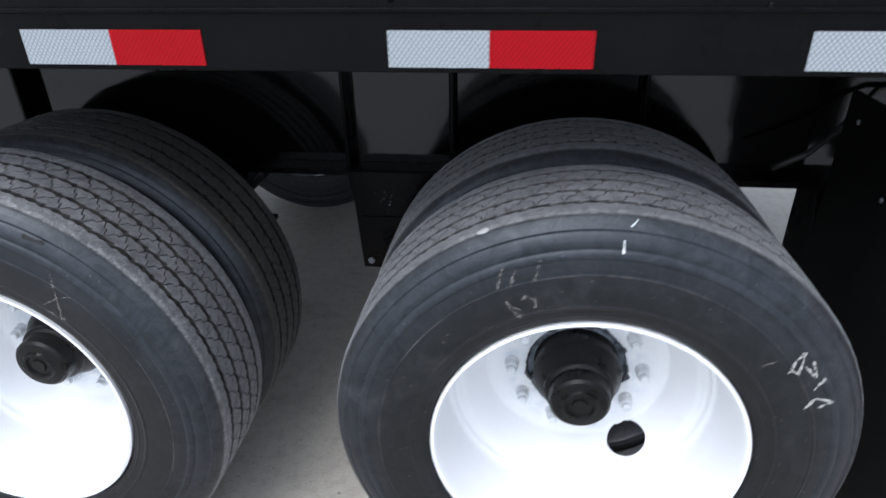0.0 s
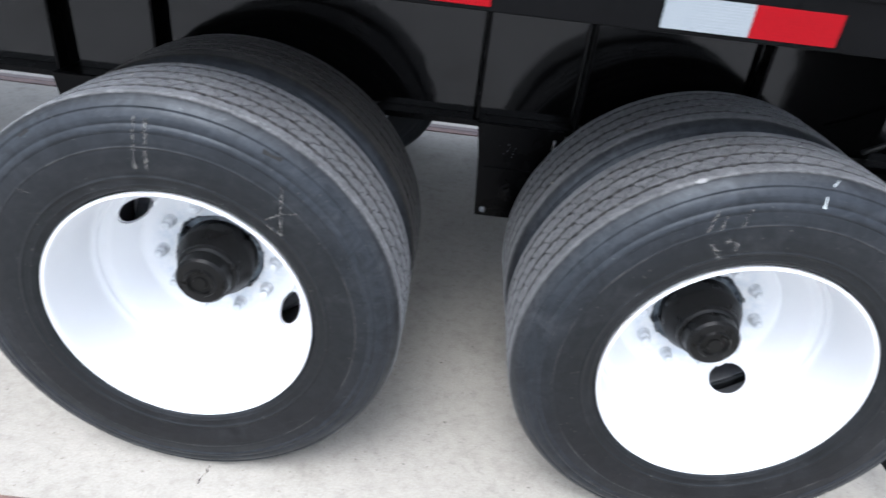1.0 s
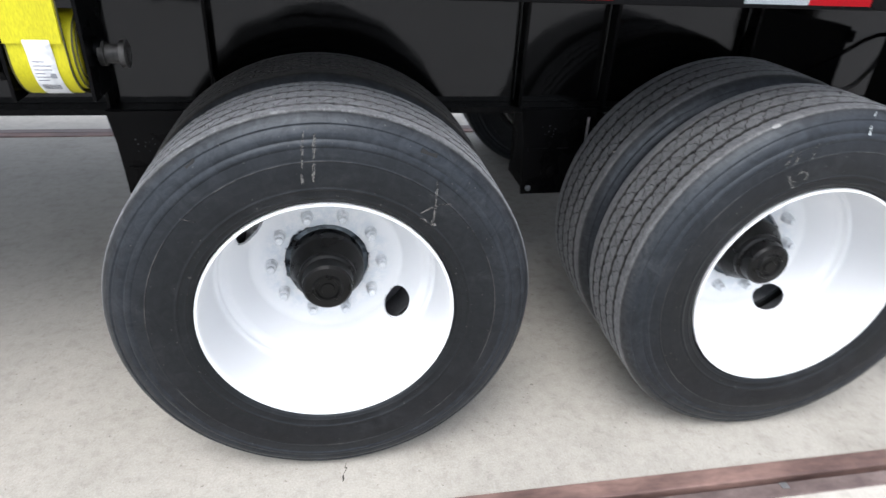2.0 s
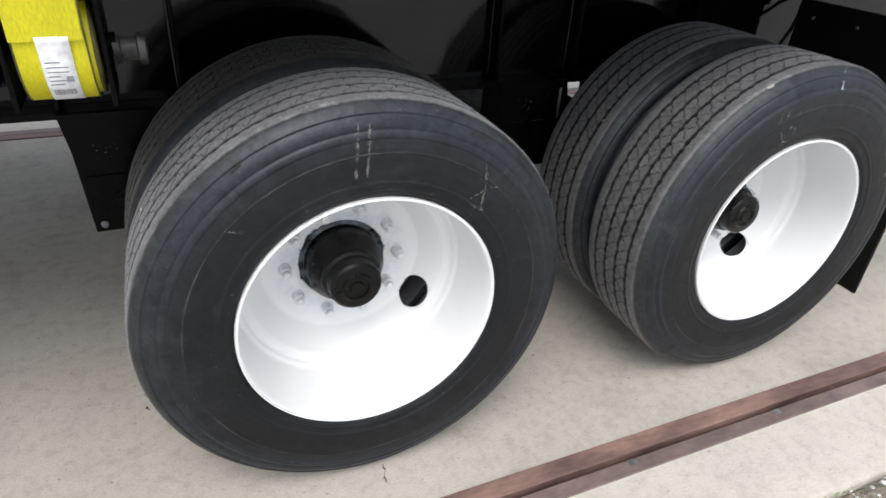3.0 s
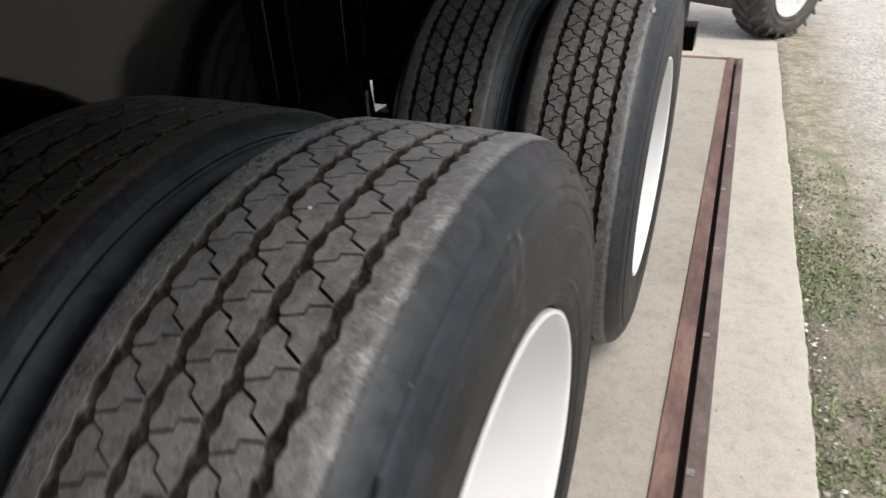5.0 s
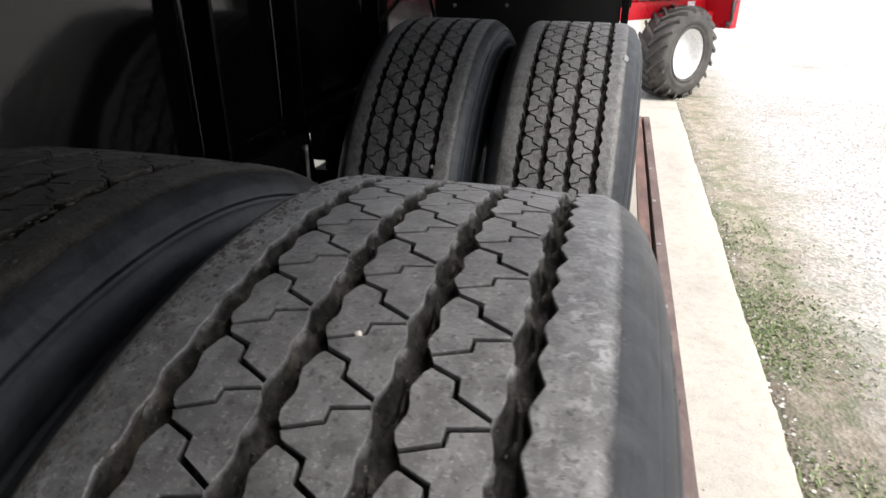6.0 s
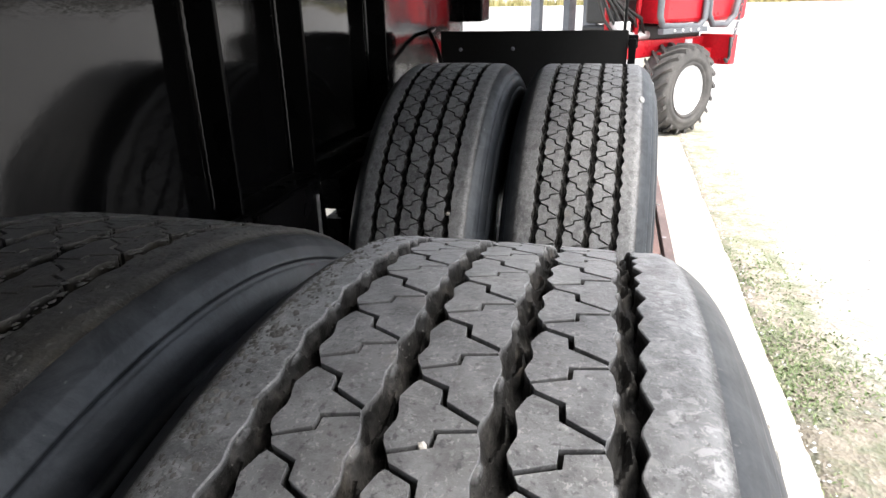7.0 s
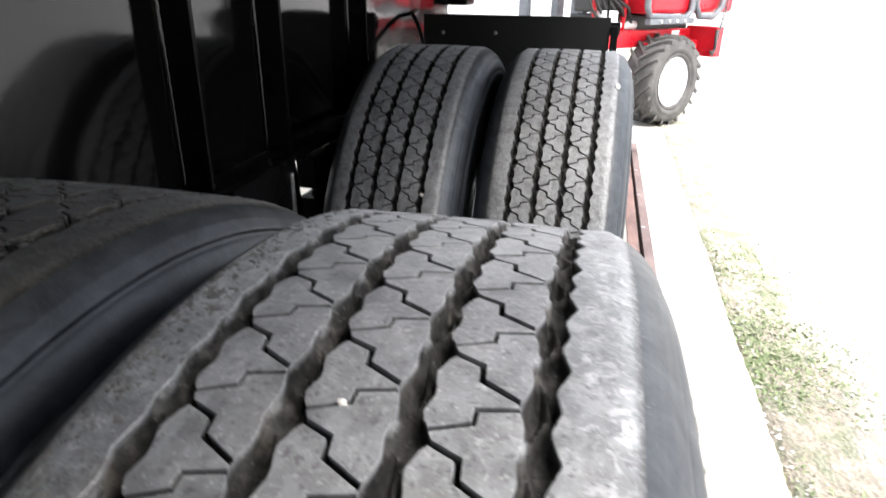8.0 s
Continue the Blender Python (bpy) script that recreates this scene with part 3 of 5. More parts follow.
                    faces.append((ids_b[i], ids_b[j], ids_e[j], ids_e[i]))
                    faces.append((ids_e[i], ids_e[j], ids_t[j], ids_t[i]))
                faces.append(tuple(ids_t))
    me = bpy.data.meshes.new(name)
    me.from_pydata(verts, [], faces)
    bm = bmesh.new()
    bm.from_mesh(me)
    bm.normal_update()
    for f in bm.faces:
        c = f.calc_center_median()
        if len(f.verts) != 4 or abs(f.normal.y) < 0.6:
            if f.normal.x * c.x + f.normal.z * c.z < 0:
                f.normal_flip()
        f.smooth = len(f.verts) == 4
    bm.to_mesh(me)
    bm.free()
    me.set_sharp_from_angle(angle=radians(32))
    return me


CURVE = [(0.301, 0.110), (0.301, 0.126), (0.305, 0.134), (0.310, 0.138), (0.313, 0.139), (0.322, 0.1412), (0.335, 0.1434), (0.348, 0.1454), (0.370, 0.1472), (0.392, 0.1476),
         (0.410, 0.1466), (0.428, 0.1440), (0.445, 0.1400), (0.458, 0.1356), (0.468, 0.1312), (0.477, 0.1272), (0.4845, 0.1218), (0.4895, 0.1165), (0.4925, 0.1125), (0.4935, 0.110)]


def sidewall_profile():
    """The sidewall's curve with its moulded rings, as (radius, half width)."""
    rows = list(CURVE[:2])
    for r in np.arange(0.303, 0.4915, 0.0011):
        y = float(np.interp(r, [a for a, _ in CURVE[1:]], [b for _, b in CURVE[1:]]))
        for at, high, wide in ((0.4005, 0.0012, 0.0012), (0.337, 0.0016, 0.003), (0.318, 0.0010, 0.002)):
            y += high * math.exp(-((r - at) / wide) ** 2)
        # two rounded bands parted by grooves, a step down to the flat below them and one to the shoulder above
        for a, b in ((0.4285, 0.4440), (0.4465, 0.4712)):
            if a < r < b:
                y += 0.0030 * math.sin(math.pi * (r - a) / (b - a)) ** 0.6
        if r > 0.4735:
            y += 0.0022 * min(1.0, (r - 0.4735) / 0.002) * max(0.0, (0.4915 - r) / 0.018)
        rows.append((float(r), y))
    return (rows + [CURVE[-2], CURVE[-1]])[::-1]


SIDE = sidewall_profile()


def sidewall_mesh(name, seg=160):
    bm = bmesh.new()
    for sign in (-1, 1):
        lathe(bm, [(r, sign * y) for r, y in SIDE], seg)
    for v in bm.verts:
        low = 0.0005 - AXLE_Z
        if v.co.z < low + 0.03:
            v.co.y += math.copysign(0.004, v.co.y) * (1 - max(0, v.co.z - low) / 0.03)
        v.co.z = max(v.co.z, low)
    bmesh.ops.recalc_face_normals(bm, faces=bm.faces)
    me = bpy.data.meshes.new(name)
    bm.to_mesh(me)
    bm.free()
    return me


RIM = [(0.3000, -0.1290), (0.2995, -0.1350), (0.2975, -0.1380), (0.2945, -0.1385), (0.2925, -0.1365), (0.2912, -0.1310), (0.2905, -0.1200), (0.2895, -0.0900), (0.2882, -0.0500), (0.2868, -0.0100),
       (0.2856, 0.0180), (0.2847, 0.0290), (0.2832, 0.0345), (0.2808, 0.0378), (0.2780, 0.0390), (0.2755, 0.0402), (0.2738, 0.0440), (0.2724, 0.0495), (0.2700, 0.0535), (0.2660, 0.0552), (0.2605, 0.0562), (0.2550, 0.0580), (0.2505, 0.0615), (0.2475, 0.0655)]
BOWL, HOLE_R, HOLE_WIDE, HOLE_HIGH = 1.50, 0.2255, 0.0475, 0.0250


def wheel_mesh(name, hole_turn):
    """A white steel wheel: rim, ringed step, steep bowl with two round openings and a flat centre round the hub opening."""
    bm = bmesh.new()
    bowl = [(float(r), 0.0685 + (0.2455 - float(r)) * BOWL) for r in np.arange(0.2455, 0.2060, -0.0016)]
    prof = RIM + bowl + [(0.2035, 0.1290), (0.1995, 0.1303), (0.1930, 0.1308), (0.166, 0.1310), (0.140, 0.1310), (0.114, 0.1310), (0.112, 0.1325)]
    thick = [(min(r + 0.006, 0.3005), y) if y < 0.041 else (r + 0.004, y + 0.004) for r, y in prof[2:]]
    lathe(bm, prof + thick[::-1], 336, closed=True)
    skin = sorted((r, y) for r, y in prof if y > 0.05)
    # the openings
    for k in (0, 180):
        a = radians(hole_turn + k)
        inside = []
        for v in bm.verts:
            if v.co.y < 0.05:
                continue
            rr = math.hypot(v.co.x, v.co.z)
            turn = (math.atan2(v.co.z, v.co.x) - a + math.pi) % (2 * math.pi) - math.pi
            e, h = (rr - HOLE_R) / HOLE_HIGH, HOLE_R * turn / HOLE_WIDE
            d = math.hypot(e, h)
            if d < 0.94:
                inside.append(v)
            elif d < 1.06:
                r2, t2 = HOLE_R + HOLE_HIGH * e / d, a + HOLE_WIDE * h / d / HOLE_R
                v.co = (r2 * math.cos(t2), v.co.y - BOWL * (r2 - rr), r2 * math.sin(t2))
        bmesh.ops.delete(bm, geom=inside, context="VERTS")
        wall = []
        for q in range(48):
            r2, t2 = HOLE_R + HOLE_HIGH * math.cos(q * math.pi / 24), a + HOLE_WIDE * math.sin(q * math.pi / 24) / HOLE_R
            y = float(np.interp(r2, [r for r, _ in skin], [y for _, y in skin]))
            wall.append([bm.verts.new(((r2 + o) * math.cos(t2), y + p, (r2 + o) * math.sin(t2))) for o, p in ((-0.0005, -0.0005), (0.004, 0.005))])
        for q in range(48):
            (a0, b0), (a1, b1) = wall[q], wall[(q + 1) % 48]
            bm.faces.new((a0, a1, b1, b0))
    bmesh.ops.recalc_face_normals(bm, faces=bm.faces)
    me = bpy.data.meshes.new(name)
    bm.to_mesh(me)
    bm.free()
    return me


def nut_mesh():
    bm = lathed([(0.0165, 0.0), (0.0165, 0.004), (0.0145, 0.006), (0.0145, 0.022), (0.0125, 0.025), (0.0105, 0.025), (0.0105, 0.036), (0.008, 0.038)], 12)
    for v in bm.verts:
        v.co.y *= -1
    bmesh.ops.recalc_face_normals(bm, faces=bm.faces)
    me = bpy.data.meshes.new("lug_nut")
    bm.to_mesh(me)
    bm.free()
    return me


HUB = [(0.008, -0.010), (0.016, -0.010), (0.018, -0.006), (0.027, -0.006), (0.030, -0.012), (0.036, -0.012), (0.040, -0.006), (0.058, -0.004), (0.064, 0.002), (0.066, 0.034), (0.072, 0.036), (0.075, 0.040), (0.075, 0.052), (0.082, 0.060),
       (0.089, 0.074), (0.096, 0.084), (0.098, 0.090), (0.098, 0.141), (0.06, 0.143)]

trailer = thing("flatbed_trailer", "black gloss painted flatbed trailer with tandem dual wheels on concrete", "trailer")
tread_near = tread_mesh("tread", -7.2, True, 1.35)
tread_far = tread_mesh("tread", 0.0, True, 1.4)
tread_shaded_muddy = tread_mesh("tread", 2.1, True, 1.2)
tread_plain = tread_mesh("tread", 0.0, False)
side_shared = sidewall_mesh("sidewall")
nut_shared = nut_mesh()
for shared, mt in ((tread_near, TREAD), (tread_far, EVEN), (tread_shaded_muddy, SHADED_MUDDY), (tread_plain, TREAD), (side_shared, RUBBER)):
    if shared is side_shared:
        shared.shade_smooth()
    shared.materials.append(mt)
nut_shared.materials.append(NUTWHITE)


BACK_RIM = [(0.2900, 0.0420), (0.2895, 0.0700), (0.2895, 0.1150), (0.2912, 0.1310), (0.2925, 0.1365), (0.2945, 0.1385), (0.2975, 0.1380), (0.2995, 0.1350), (0.3000, 0.1290), (0.2990, 0.1200), (0.2945, 0.1150), (0.2945, 0.0420)]


def wheel(x, y, hole_turn, tread, turned, hub):
    rim = part_of_mesh("wheel", wheel_mesh("wheel", hole_turn), WHITE, trailer, "white painted steel disc wheel", True, pose(x, y, AXLE_Z, 0, 0, turned))
    rim.data.set_sharp_from_angle(angle=radians(50))
    back = bmesh.new()
    lathe(back, BACK_RIM, 120, closed=True)
    bmesh.ops.recalc_face_normals(back, faces=back.faces)
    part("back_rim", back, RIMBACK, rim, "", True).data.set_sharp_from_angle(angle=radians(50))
    tyre = new("tyre", side_shared)
    tyre.parent = rim
    tagged(tyre, "black truck tyre sidewall with faint scuffs")
    tr = new("tread", tread)
    tr.parent = rim
    tagged(tr, "dusty ribbed tyre tread with zigzag grooves")
    if hub:
        part("hub", lathed(HUB, 48), HUBBLACK, rim, "black oily hub with stepped cap", True).data.set_sharp_from_angle(angle=radians(35))
        part("hub_flange", lathed([(0.060, 0.139), (0.111, 0.136), (0.1115, 0.143), (0.060, 0.145)], 48), FLANGE, rim, "dark blue-black greased hub face", True)
        for k in range(10):
            a = radians(36 * k + 18)
            n = new("lug_nut", nut_shared)
            n.parent = rim
            n.matrix_basis = pose(0.1470 * math.sin(a), 0.1300, 0.1470 * math.cos(a))
    return rim


wheel_a = wheel(AXLE_A, OUTER_A, -33, tread_near, 0, True)
wheel_b = wheel(AXLE_B, OUTER_B, -55, tread_far, 0, True)
inner_a = wheel(AXLE_A, INNER_Y, 277, tread_shaded_muddy, 180, False)
inner_b = wheel(AXLE_B, INNER_Y, 297, tread_far, 180, False)
MID_Y = 2.25
for src in (wheel_a, wheel_b, inner_a, inner_b):
    x, y, z = src.matrix_basis.translation
    twin = copy_thing(src, pose(x, 2 * MID_Y - y, z, 0, 0, 180 if src in (wheel_a, wheel_b) else 0))
    for o in twin.children:
        if o.data in (tread_near, tread_far, tread_shaded_muddy):
            o.data = tread_plain
DRUM_SHAPE = [(0.112, 1.232), (0.235, 1.232), (0.252, 1.236), (0.255, 1.245), (0.255, 1.30), (0.258, 1.60), (0.215, 1.602), (0.20, 1.64), (0.17, 1.66)]
for x in (AXLE_A, AXLE_B):
    part("axle", lathed([(0.063, 1.30), (0.063, 2 * MID_Y - 1.30)], 32), BLACKDULL, trailer, "black round axle tube", True, pose(x, 0, AXLE_Z))
    part("brake_drum", lathed(DRUM_SHAPE, 64), DRUM, trailer, "", True, pose(x, 0, AXLE_Z))
    part("brake_drum", lathed([(r, 2 * MID_Y - y) for r, y in DRUM_SHAPE], 64), DRUM, trailer, "", True, pose(x, 0, AXLE_Z))

# ---- trailer frame ----
RAIL_Y = 0.954
FAR_Y = 2 * MID_Y - RAIL_Y
BACK = 1.75
near_rail = part("side_rail", boxes((-11.0, BACK, RAIL_Y, RAIL_Y + 0.008, 1.206, 1.39), bevel=0.002), BLACKDULL, trailer, "black steel side rail")
part("rail_lip", boxes((-11.0, BACK, RAIL_Y + 0.0085, RAIL_Y + 0.08, 1.206, 1.214), bevel=0.002), BLACKDULL, near_rail)
part("rail_bead", boxes((-11.0, BACK, RAIL_Y - 0.0045, RAIL_Y - 0.0002, 1.293, 1.301), bevel=0.0018), BLACKDULL, near_rail)
part("side_rail", boxes((-11.0, BACK, FAR_Y - 0.008, FAR_Y, 1.206, 1.39)), BLACKDULL, trailer)
part("deck", boxes((-11.0, BACK, RAIL_Y + 0.010, FAR_Y - 0.010, 1.345, 1.385)), BLACKDULL, trailer)
part("rear_crossbeam", boxes((1.53, 1.70, 1.56, 2.94, 1.048, 1.26), bevel=0.01), BLACKDULL, trailer)
part("rear_sill", boxes((BACK + 0.002, BACK + 0.012, RAIL_Y, FAR_Y, 1.206, 1.39)), BLACKDULL, trailer)
for k in range(29):
    x = -10.73 + 0.43 * k
    part("cross_member", boxes((x, x + 0.006, RAIL_Y + 0.012, FAR_Y - 0.012, 1.250, 1.343), (x + 0.006, x + 0.05, RAIL_Y + 0.012, FAR_Y - 0.012, 1.250, 1.256)), BLACKDULL, trailer)
for x, z in ((-0.70, 1.330), (0.375, 1.302), (0.30, 1.315), (-0.155, 1.313)):
    part("rail_rivet", lathed([(0.006, -0.002), (0.005, 0.002), (0.002, 0.003)], 10), BLACKDULL, trailer, "", True, pose(x, RAIL_Y - 0.001, z, 0, 0, 180))
WEB_Y = 1.645
for y in (WEB_Y, 2 * MID_Y - WEB_Y):
    part("beam_web", boxes((-11.0, 1.50, y - 0.005, y + 0.005, 0.804, 1.235)), BLACK, trailer, "glossy black deep beam web")
    part("beam_flange", boxes((-11.0, 1.50, y - 0.070, y + 0.070, 0.786, 0.803)), BLACKDULL, trailer)
    part("beam_flange", boxes((-11.0, 1.50, y - 0.070, y + 0.070, 1.236, 1.249), bevel=0.003), BLACKDULL, trailer)
for x in (-3.4, -2.55, -1.665, -1.370, -0.435, -0.145, 0.34):
    part("stiffener", boxes((x, x + 0.010, WEB_Y - 0.059, WEB_Y - 0.005, 0.804, 1.235), bevel=0.002), BLACKDULL, trailer)
    part("weld_bead", tube([(x - 0.003, WEB_Y - 0.007 + 0.0016 * (k % 2), 0.808 + 0.0105 * k) for k in range(41)], 0.0054, 8), BLACK, trailer, "", True)


def hanger(x, z):
    """A folded plate that carries the springs below the beam."""
    bm = bmesh.new()
    y = WEB_Y - 0.0825
    rows = ((-0.015, 0.801), (0.0, 0.70), (0.012, z), (0.30, z), (0.252, 0.72), (0.238, 0.801))
    for yy in (y, y + 0.010):
        bm.faces.new([bm.verts.new((x + a, yy, b)) for a, b in rows])
    bm.verts.ensure_lookup_table()
    for k in range(6):
        q = (k + 1) % 6
        bm.faces.new((bm.verts[k], bm.verts[q], bm.verts[q + 6], bm.verts[k + 6]))
    box(bm, x + 0.013, x + 0.021, y + 0.012, y + 0.17, z + 0.02, 0.784)
    box(bm, x + 0.02, x + 0.235, y - 0.006, y - 0.0005, z + 0.155, z + 0.165)
    bmesh.ops.recalc_face_normals(bm, faces=bm.faces)
    ob = part("spring_hanger", bm, BLACKDULL, trailer, "black steel spring hanger plate")
    part("hanger_bolt", lathed([(0.034, -0.004), (0.034, 0.006), (0.022, 0.007), (0.022, 0.020), (0.010, 0.022)], 6), BLACKDULL, ob, "", False, pose(x + 0.105, y - 0.001, z + 0.09, 0, 0, 180))
    part("hanger_bolt", lathed([(0.010, -0.003), (0.010, 0.004), (0.004, 0.006)], 10), GREY, ob, "bare bolt end", False, pose(x + 0.035, y - 0.001, z + 0.022, 0, 0, 180))
    q = random.Random(int(-100 * x))
    for k in range(9):
        a, b, c = q.uniform(0.05, 0.11), q.uniform(0.20, 0.25), q.uniform(0.0012, 0.003)
        part("weld_spatter", boxes((x + a, x + a + c, y - 0.0015, y - 0.0003, z + b, z + b + c)), GREY, ob)
    return ob


hanger(-1.652, 0.468)
middle_hanger = hanger(-0.413, 0.505)
part("weld_bead", tube([(-0.197, WEB_Y - 0.0845 + 0.0015 * (k % 2), 0.672 + 0.0102 * k) for k in range(11)], 0.0048, 8), STEEL, middle_hanger, "bare bright weld bead", True)
hanger(0.80, 0.505)
for x in (AXLE_A, AXLE_B):
    for k in range(4):
        part("leaf_spring", boxes((x - 0.36 + 0.07 * k, x + 0.36 - 0.07 * k, WEB_Y - 0.04, WEB_Y + 0.04, 0.595 - 0.014 * k, 0.607 - 0.014 * k)), BLACKDULL, trailer)

    part("spring_seat", boxes((x - 0.222, x + 0.29, WEB_Y - 0.09, WEB_Y - 0.045, 0.600, 0.784), (x - 0.29, x - 0.223, WEB_Y - 0.09, WEB_Y - 0.045, 0.600, 0.688), (x - 0.29, x - 0.223, WEB_Y - 0.09, WEB_Y - 0.045, 0.710, 0.784), bevel=0.003), BLACKDULL, trailer)

# reflective tape on the rail
for x in (-1.965, -1.364, -0.7635, -0.1625, 0.4385, 1.04):
    part("reflective_tape", boxes((x, x + 0.153, RAIL_Y - 0.0020, RAIL_Y - 0.0002, 1.2145, 1.2685)), TAPEWHITE, trailer, "white honeycomb reflective tape")
    part("reflective_tape", boxes((x + 0.1535, x + 0.306, RAIL_Y - 0.0020, RAIL_Y - 0.0002, 1.2145, 1.2685)), TAPERED, trailer, "red reflective tape")

# mud flap behind the second axle
flap = part("mud_flap", boxes((0.800, 0.812, 0.950, 1.556, 0.12, 1.045), bevel=0.003), FLAP, trailer, "black rubber mud flap with bolts")
for y, z in ((1.487, 0.987), (1.312, 0.990), (1.307, 0.873)):
    part("flap_bolt", lathed([(0.0065, -0.004), (0.006, 0.0), (0.003, 0.002)], 10), GREY, flap, "bare bolt head", True, pose(0.797, y, z, 0, 0, 90))
part("flap_clamp", boxes((0.790, 0.799, 0.925, 0.948, 0.80, 1.02), bevel=0.002), BLACKDULL, flap)
part("flap_clamp", boxes((0.789, 0.800, 0.922, 0.948, 0.70, 0.799), bevel=0.002), STEEL, flap, "bare steel clamp end")
part("flap_clamp", boxes((0.813, 0.838, 0.92, 1.555, 0.99, 1.03), bevel=0.003), BLACKDULL, flap)
part("air_line", tube([(1.02, 1.639, 1.045), (0.935, 1.632, 1.036), (0.880, 1.612, 1.030), (0.848, 1.588, 1.005), (0.825, 1.572, 0.978), (0.790, 1.553, 0.945), (0.725, 1.527, 0.895), (0.65, 1.52, 0.86)], 0.0075, 8), HOSE, trailer, "thin black air line", True)
lamp = part("rear_lamp_box", boxes((1.20, 1.325, 0.890, 1.032, 0.598, 0.690), bevel=0.004), BLACKDULL, trailer, "black lamp box behind the mud flap")
part("lamp_bracket", boxes((0.84, 1.16, 0.958, 0.966, 0.66, 1.204), (1.14, 1.215, 0.967, 0.975, 0.62, 0.72), bevel=0.002), FLAP, trailer, "black bracket plate")

# strap winch under the rail
winch = part("strap_winch", boxes((-1.490, -1.482, 0.975, 1.10, 1.000, 1.205), bevel=0.002), BLACKDULL, trailer, "black strap winch under the side rail")
part("winch_plate", boxes((-1.632, -1.624, 0.975, 1.10, 1.000, 1.205), bevel=0.002), BLACKDULL, winch)
part("winch_top", boxes((-1.632, -1.482, 0.99, 1.10, 1.196, 1.204)), BLACKDULL, winch)
RY, RZ = 1.036, 1.088
side_on = pose(0, RY, RZ, 0, 0, -90)
for k in range(7):
    a, b = 0.034 + 0.006 * k, 0.0392 + 0.006 * k
    off = 0.003 * math.sin(2.1 * k)
    part("strap_turn", lathed([(a, -1.598 + off), (b, -1.598 + off), (b, -1.498 + off), (a, -1.498 + off)], 40), YELLOW, winch, "rolled yellow webbing strap", True, side_on).data.set_sharp_from_angle(angle=radians(40))
    part("strap_edge", lathed([(b - 0.0006, -1.4975 + off), (b + 0.0006, -1.4975 + off), (b + 0.0006, -1.5010 + off)], 40, False), EDGING, winch, "", True, side_on)


def ribbon(path, x0, x1, thick):
    """A strap of even width along points in the y-z plane."""
    bm = bmesh.new()
    rows = []
    pts = [Vector((0, y, z)) for y, z in path]
    for i, p in enumerate(pts):
        d = (pts[min(i + 1, len(pts) - 1)] - pts[max(i - 1, 0)]).normalized()
        n = Vector((0, -d.z, d.y)) * thick / 2
        rows.append([bm.verts.new((x, p.y + q * n.y, p.z + q * n.z)) for x, q in ((x0, 1), (x1, 1), (x1, -1), (x0, -1))])
    for a, b in zip(rows, rows[1:]):
        for k in range(4):
            bm.faces.new((a[k], a[(k + 1) % 4], b[(k + 1) % 4], b[k]))
    bm.faces.new(rows[0])
    bm.faces.new(rows[-1])
    bmesh.ops.recalc_face_normals(bm, faces=bm.faces)
    return bm


wrap = [(RY - 0.081 * math.cos(radians(a)), RZ + 0.081 * math.sin(radians(a))) for a in range(-95, 5, 8)] + [(0.9525, 1.12), (0.9515, 1.19), (0.9515, 1.40)]
part("strap_tail", ribbon(wrap, -1.606, -1.508, 0.0035), YELLOW, winch, "yellow strap tail over the rail", True).data.set_sharp_from_angle(angle=radians(40))
part("strap_fold", ribbon([(0.9482, 1.116), (0.9470, 1.19), (0.9470, 1.40)], -1.609, -1.510, 0.003), YELLOW, winch, "", False)
for x in (-1.6075, -1.5075):
    part("strap_edge", ribbon([(y - 0.0006, z) for y, z in wrap], x - 0.0012, x + 0.0012, 0.0042), EDGING, winch)
tag_path = [(RY - 0.0845 * math.cos(radians(a)), RZ + 0.0845 * math.sin(radians(a))) for a in range(-66, 2, 6)] + [(0.9495, 1.100), (0.9455, 1.114), (0.9448, 1.123)]
tag = part("strap_label", ribbon(tag_path, -1.575, -1.530, 0.0008), PAPER, winch, "white printed paper label", True)


def on_tag(x0, x1, a0, a1):
    return ribbon([(RY - 0.0853 * math.cos(radians(a)), RZ + 0.0853 * math.sin(radians(a))) for a in np.linspace(a0, a1, 4)], x0, x1, 0.0004)


bars = random.Random(3)
x = -1.569
while x < -1.539:
    w = bars.choice((0.0007, 0.0012, 0.0018))
    part("printed_bar", on_tag(x, x + w, -47, -37), INK, tag)
    x += w + bars.choice((0.0008, 0.0014))
for k in range(6):
    a = -30 + 5.2 * k
    part("printed_line", on_tag(-1.570, -1.570 + bars.uniform(0.016, 0.034), a, a + 1.2), INK, tag)
part("printed_mark", on_tag(-1.546, -1.536, -26, -19), INK, tag)
part("winch_shaft", lathed([(0.020, -1.66), (0.020, -1.470)], 20), BLACKDULL, winch, "", True, side_on)
cap = part("winch_cap", lathed([(0.024, -1.476), (0.024, -1.466), (0.019, -1.464), (0.019, -1.440), (0.027, -1.437), (0.027, -1.426), (0.020, -1.424), (0.015, -1.424), (0.015, -1.450)], 28), WORNCAP, winch, "worn black winch cap", True, pose(0, RY, RZ - 0.008, 0, 0, -90))
cap.data.set_sharp_from_angle(angle=radians(40))
bm = bmesh.new()
teeth = [(math.sin(2 * math.pi * k / 24) * q, math.cos(2 * math.pi * k / 24) * q) for k, q in zip(range(24), (0.062, 0.052) * 12)]
for xx in (-1.655, -1.645):
    bm.faces.new([bm.verts.new((xx, RY + a, RZ + b)) for a, b in teeth])
bm.verts.ensure_lookup_table()
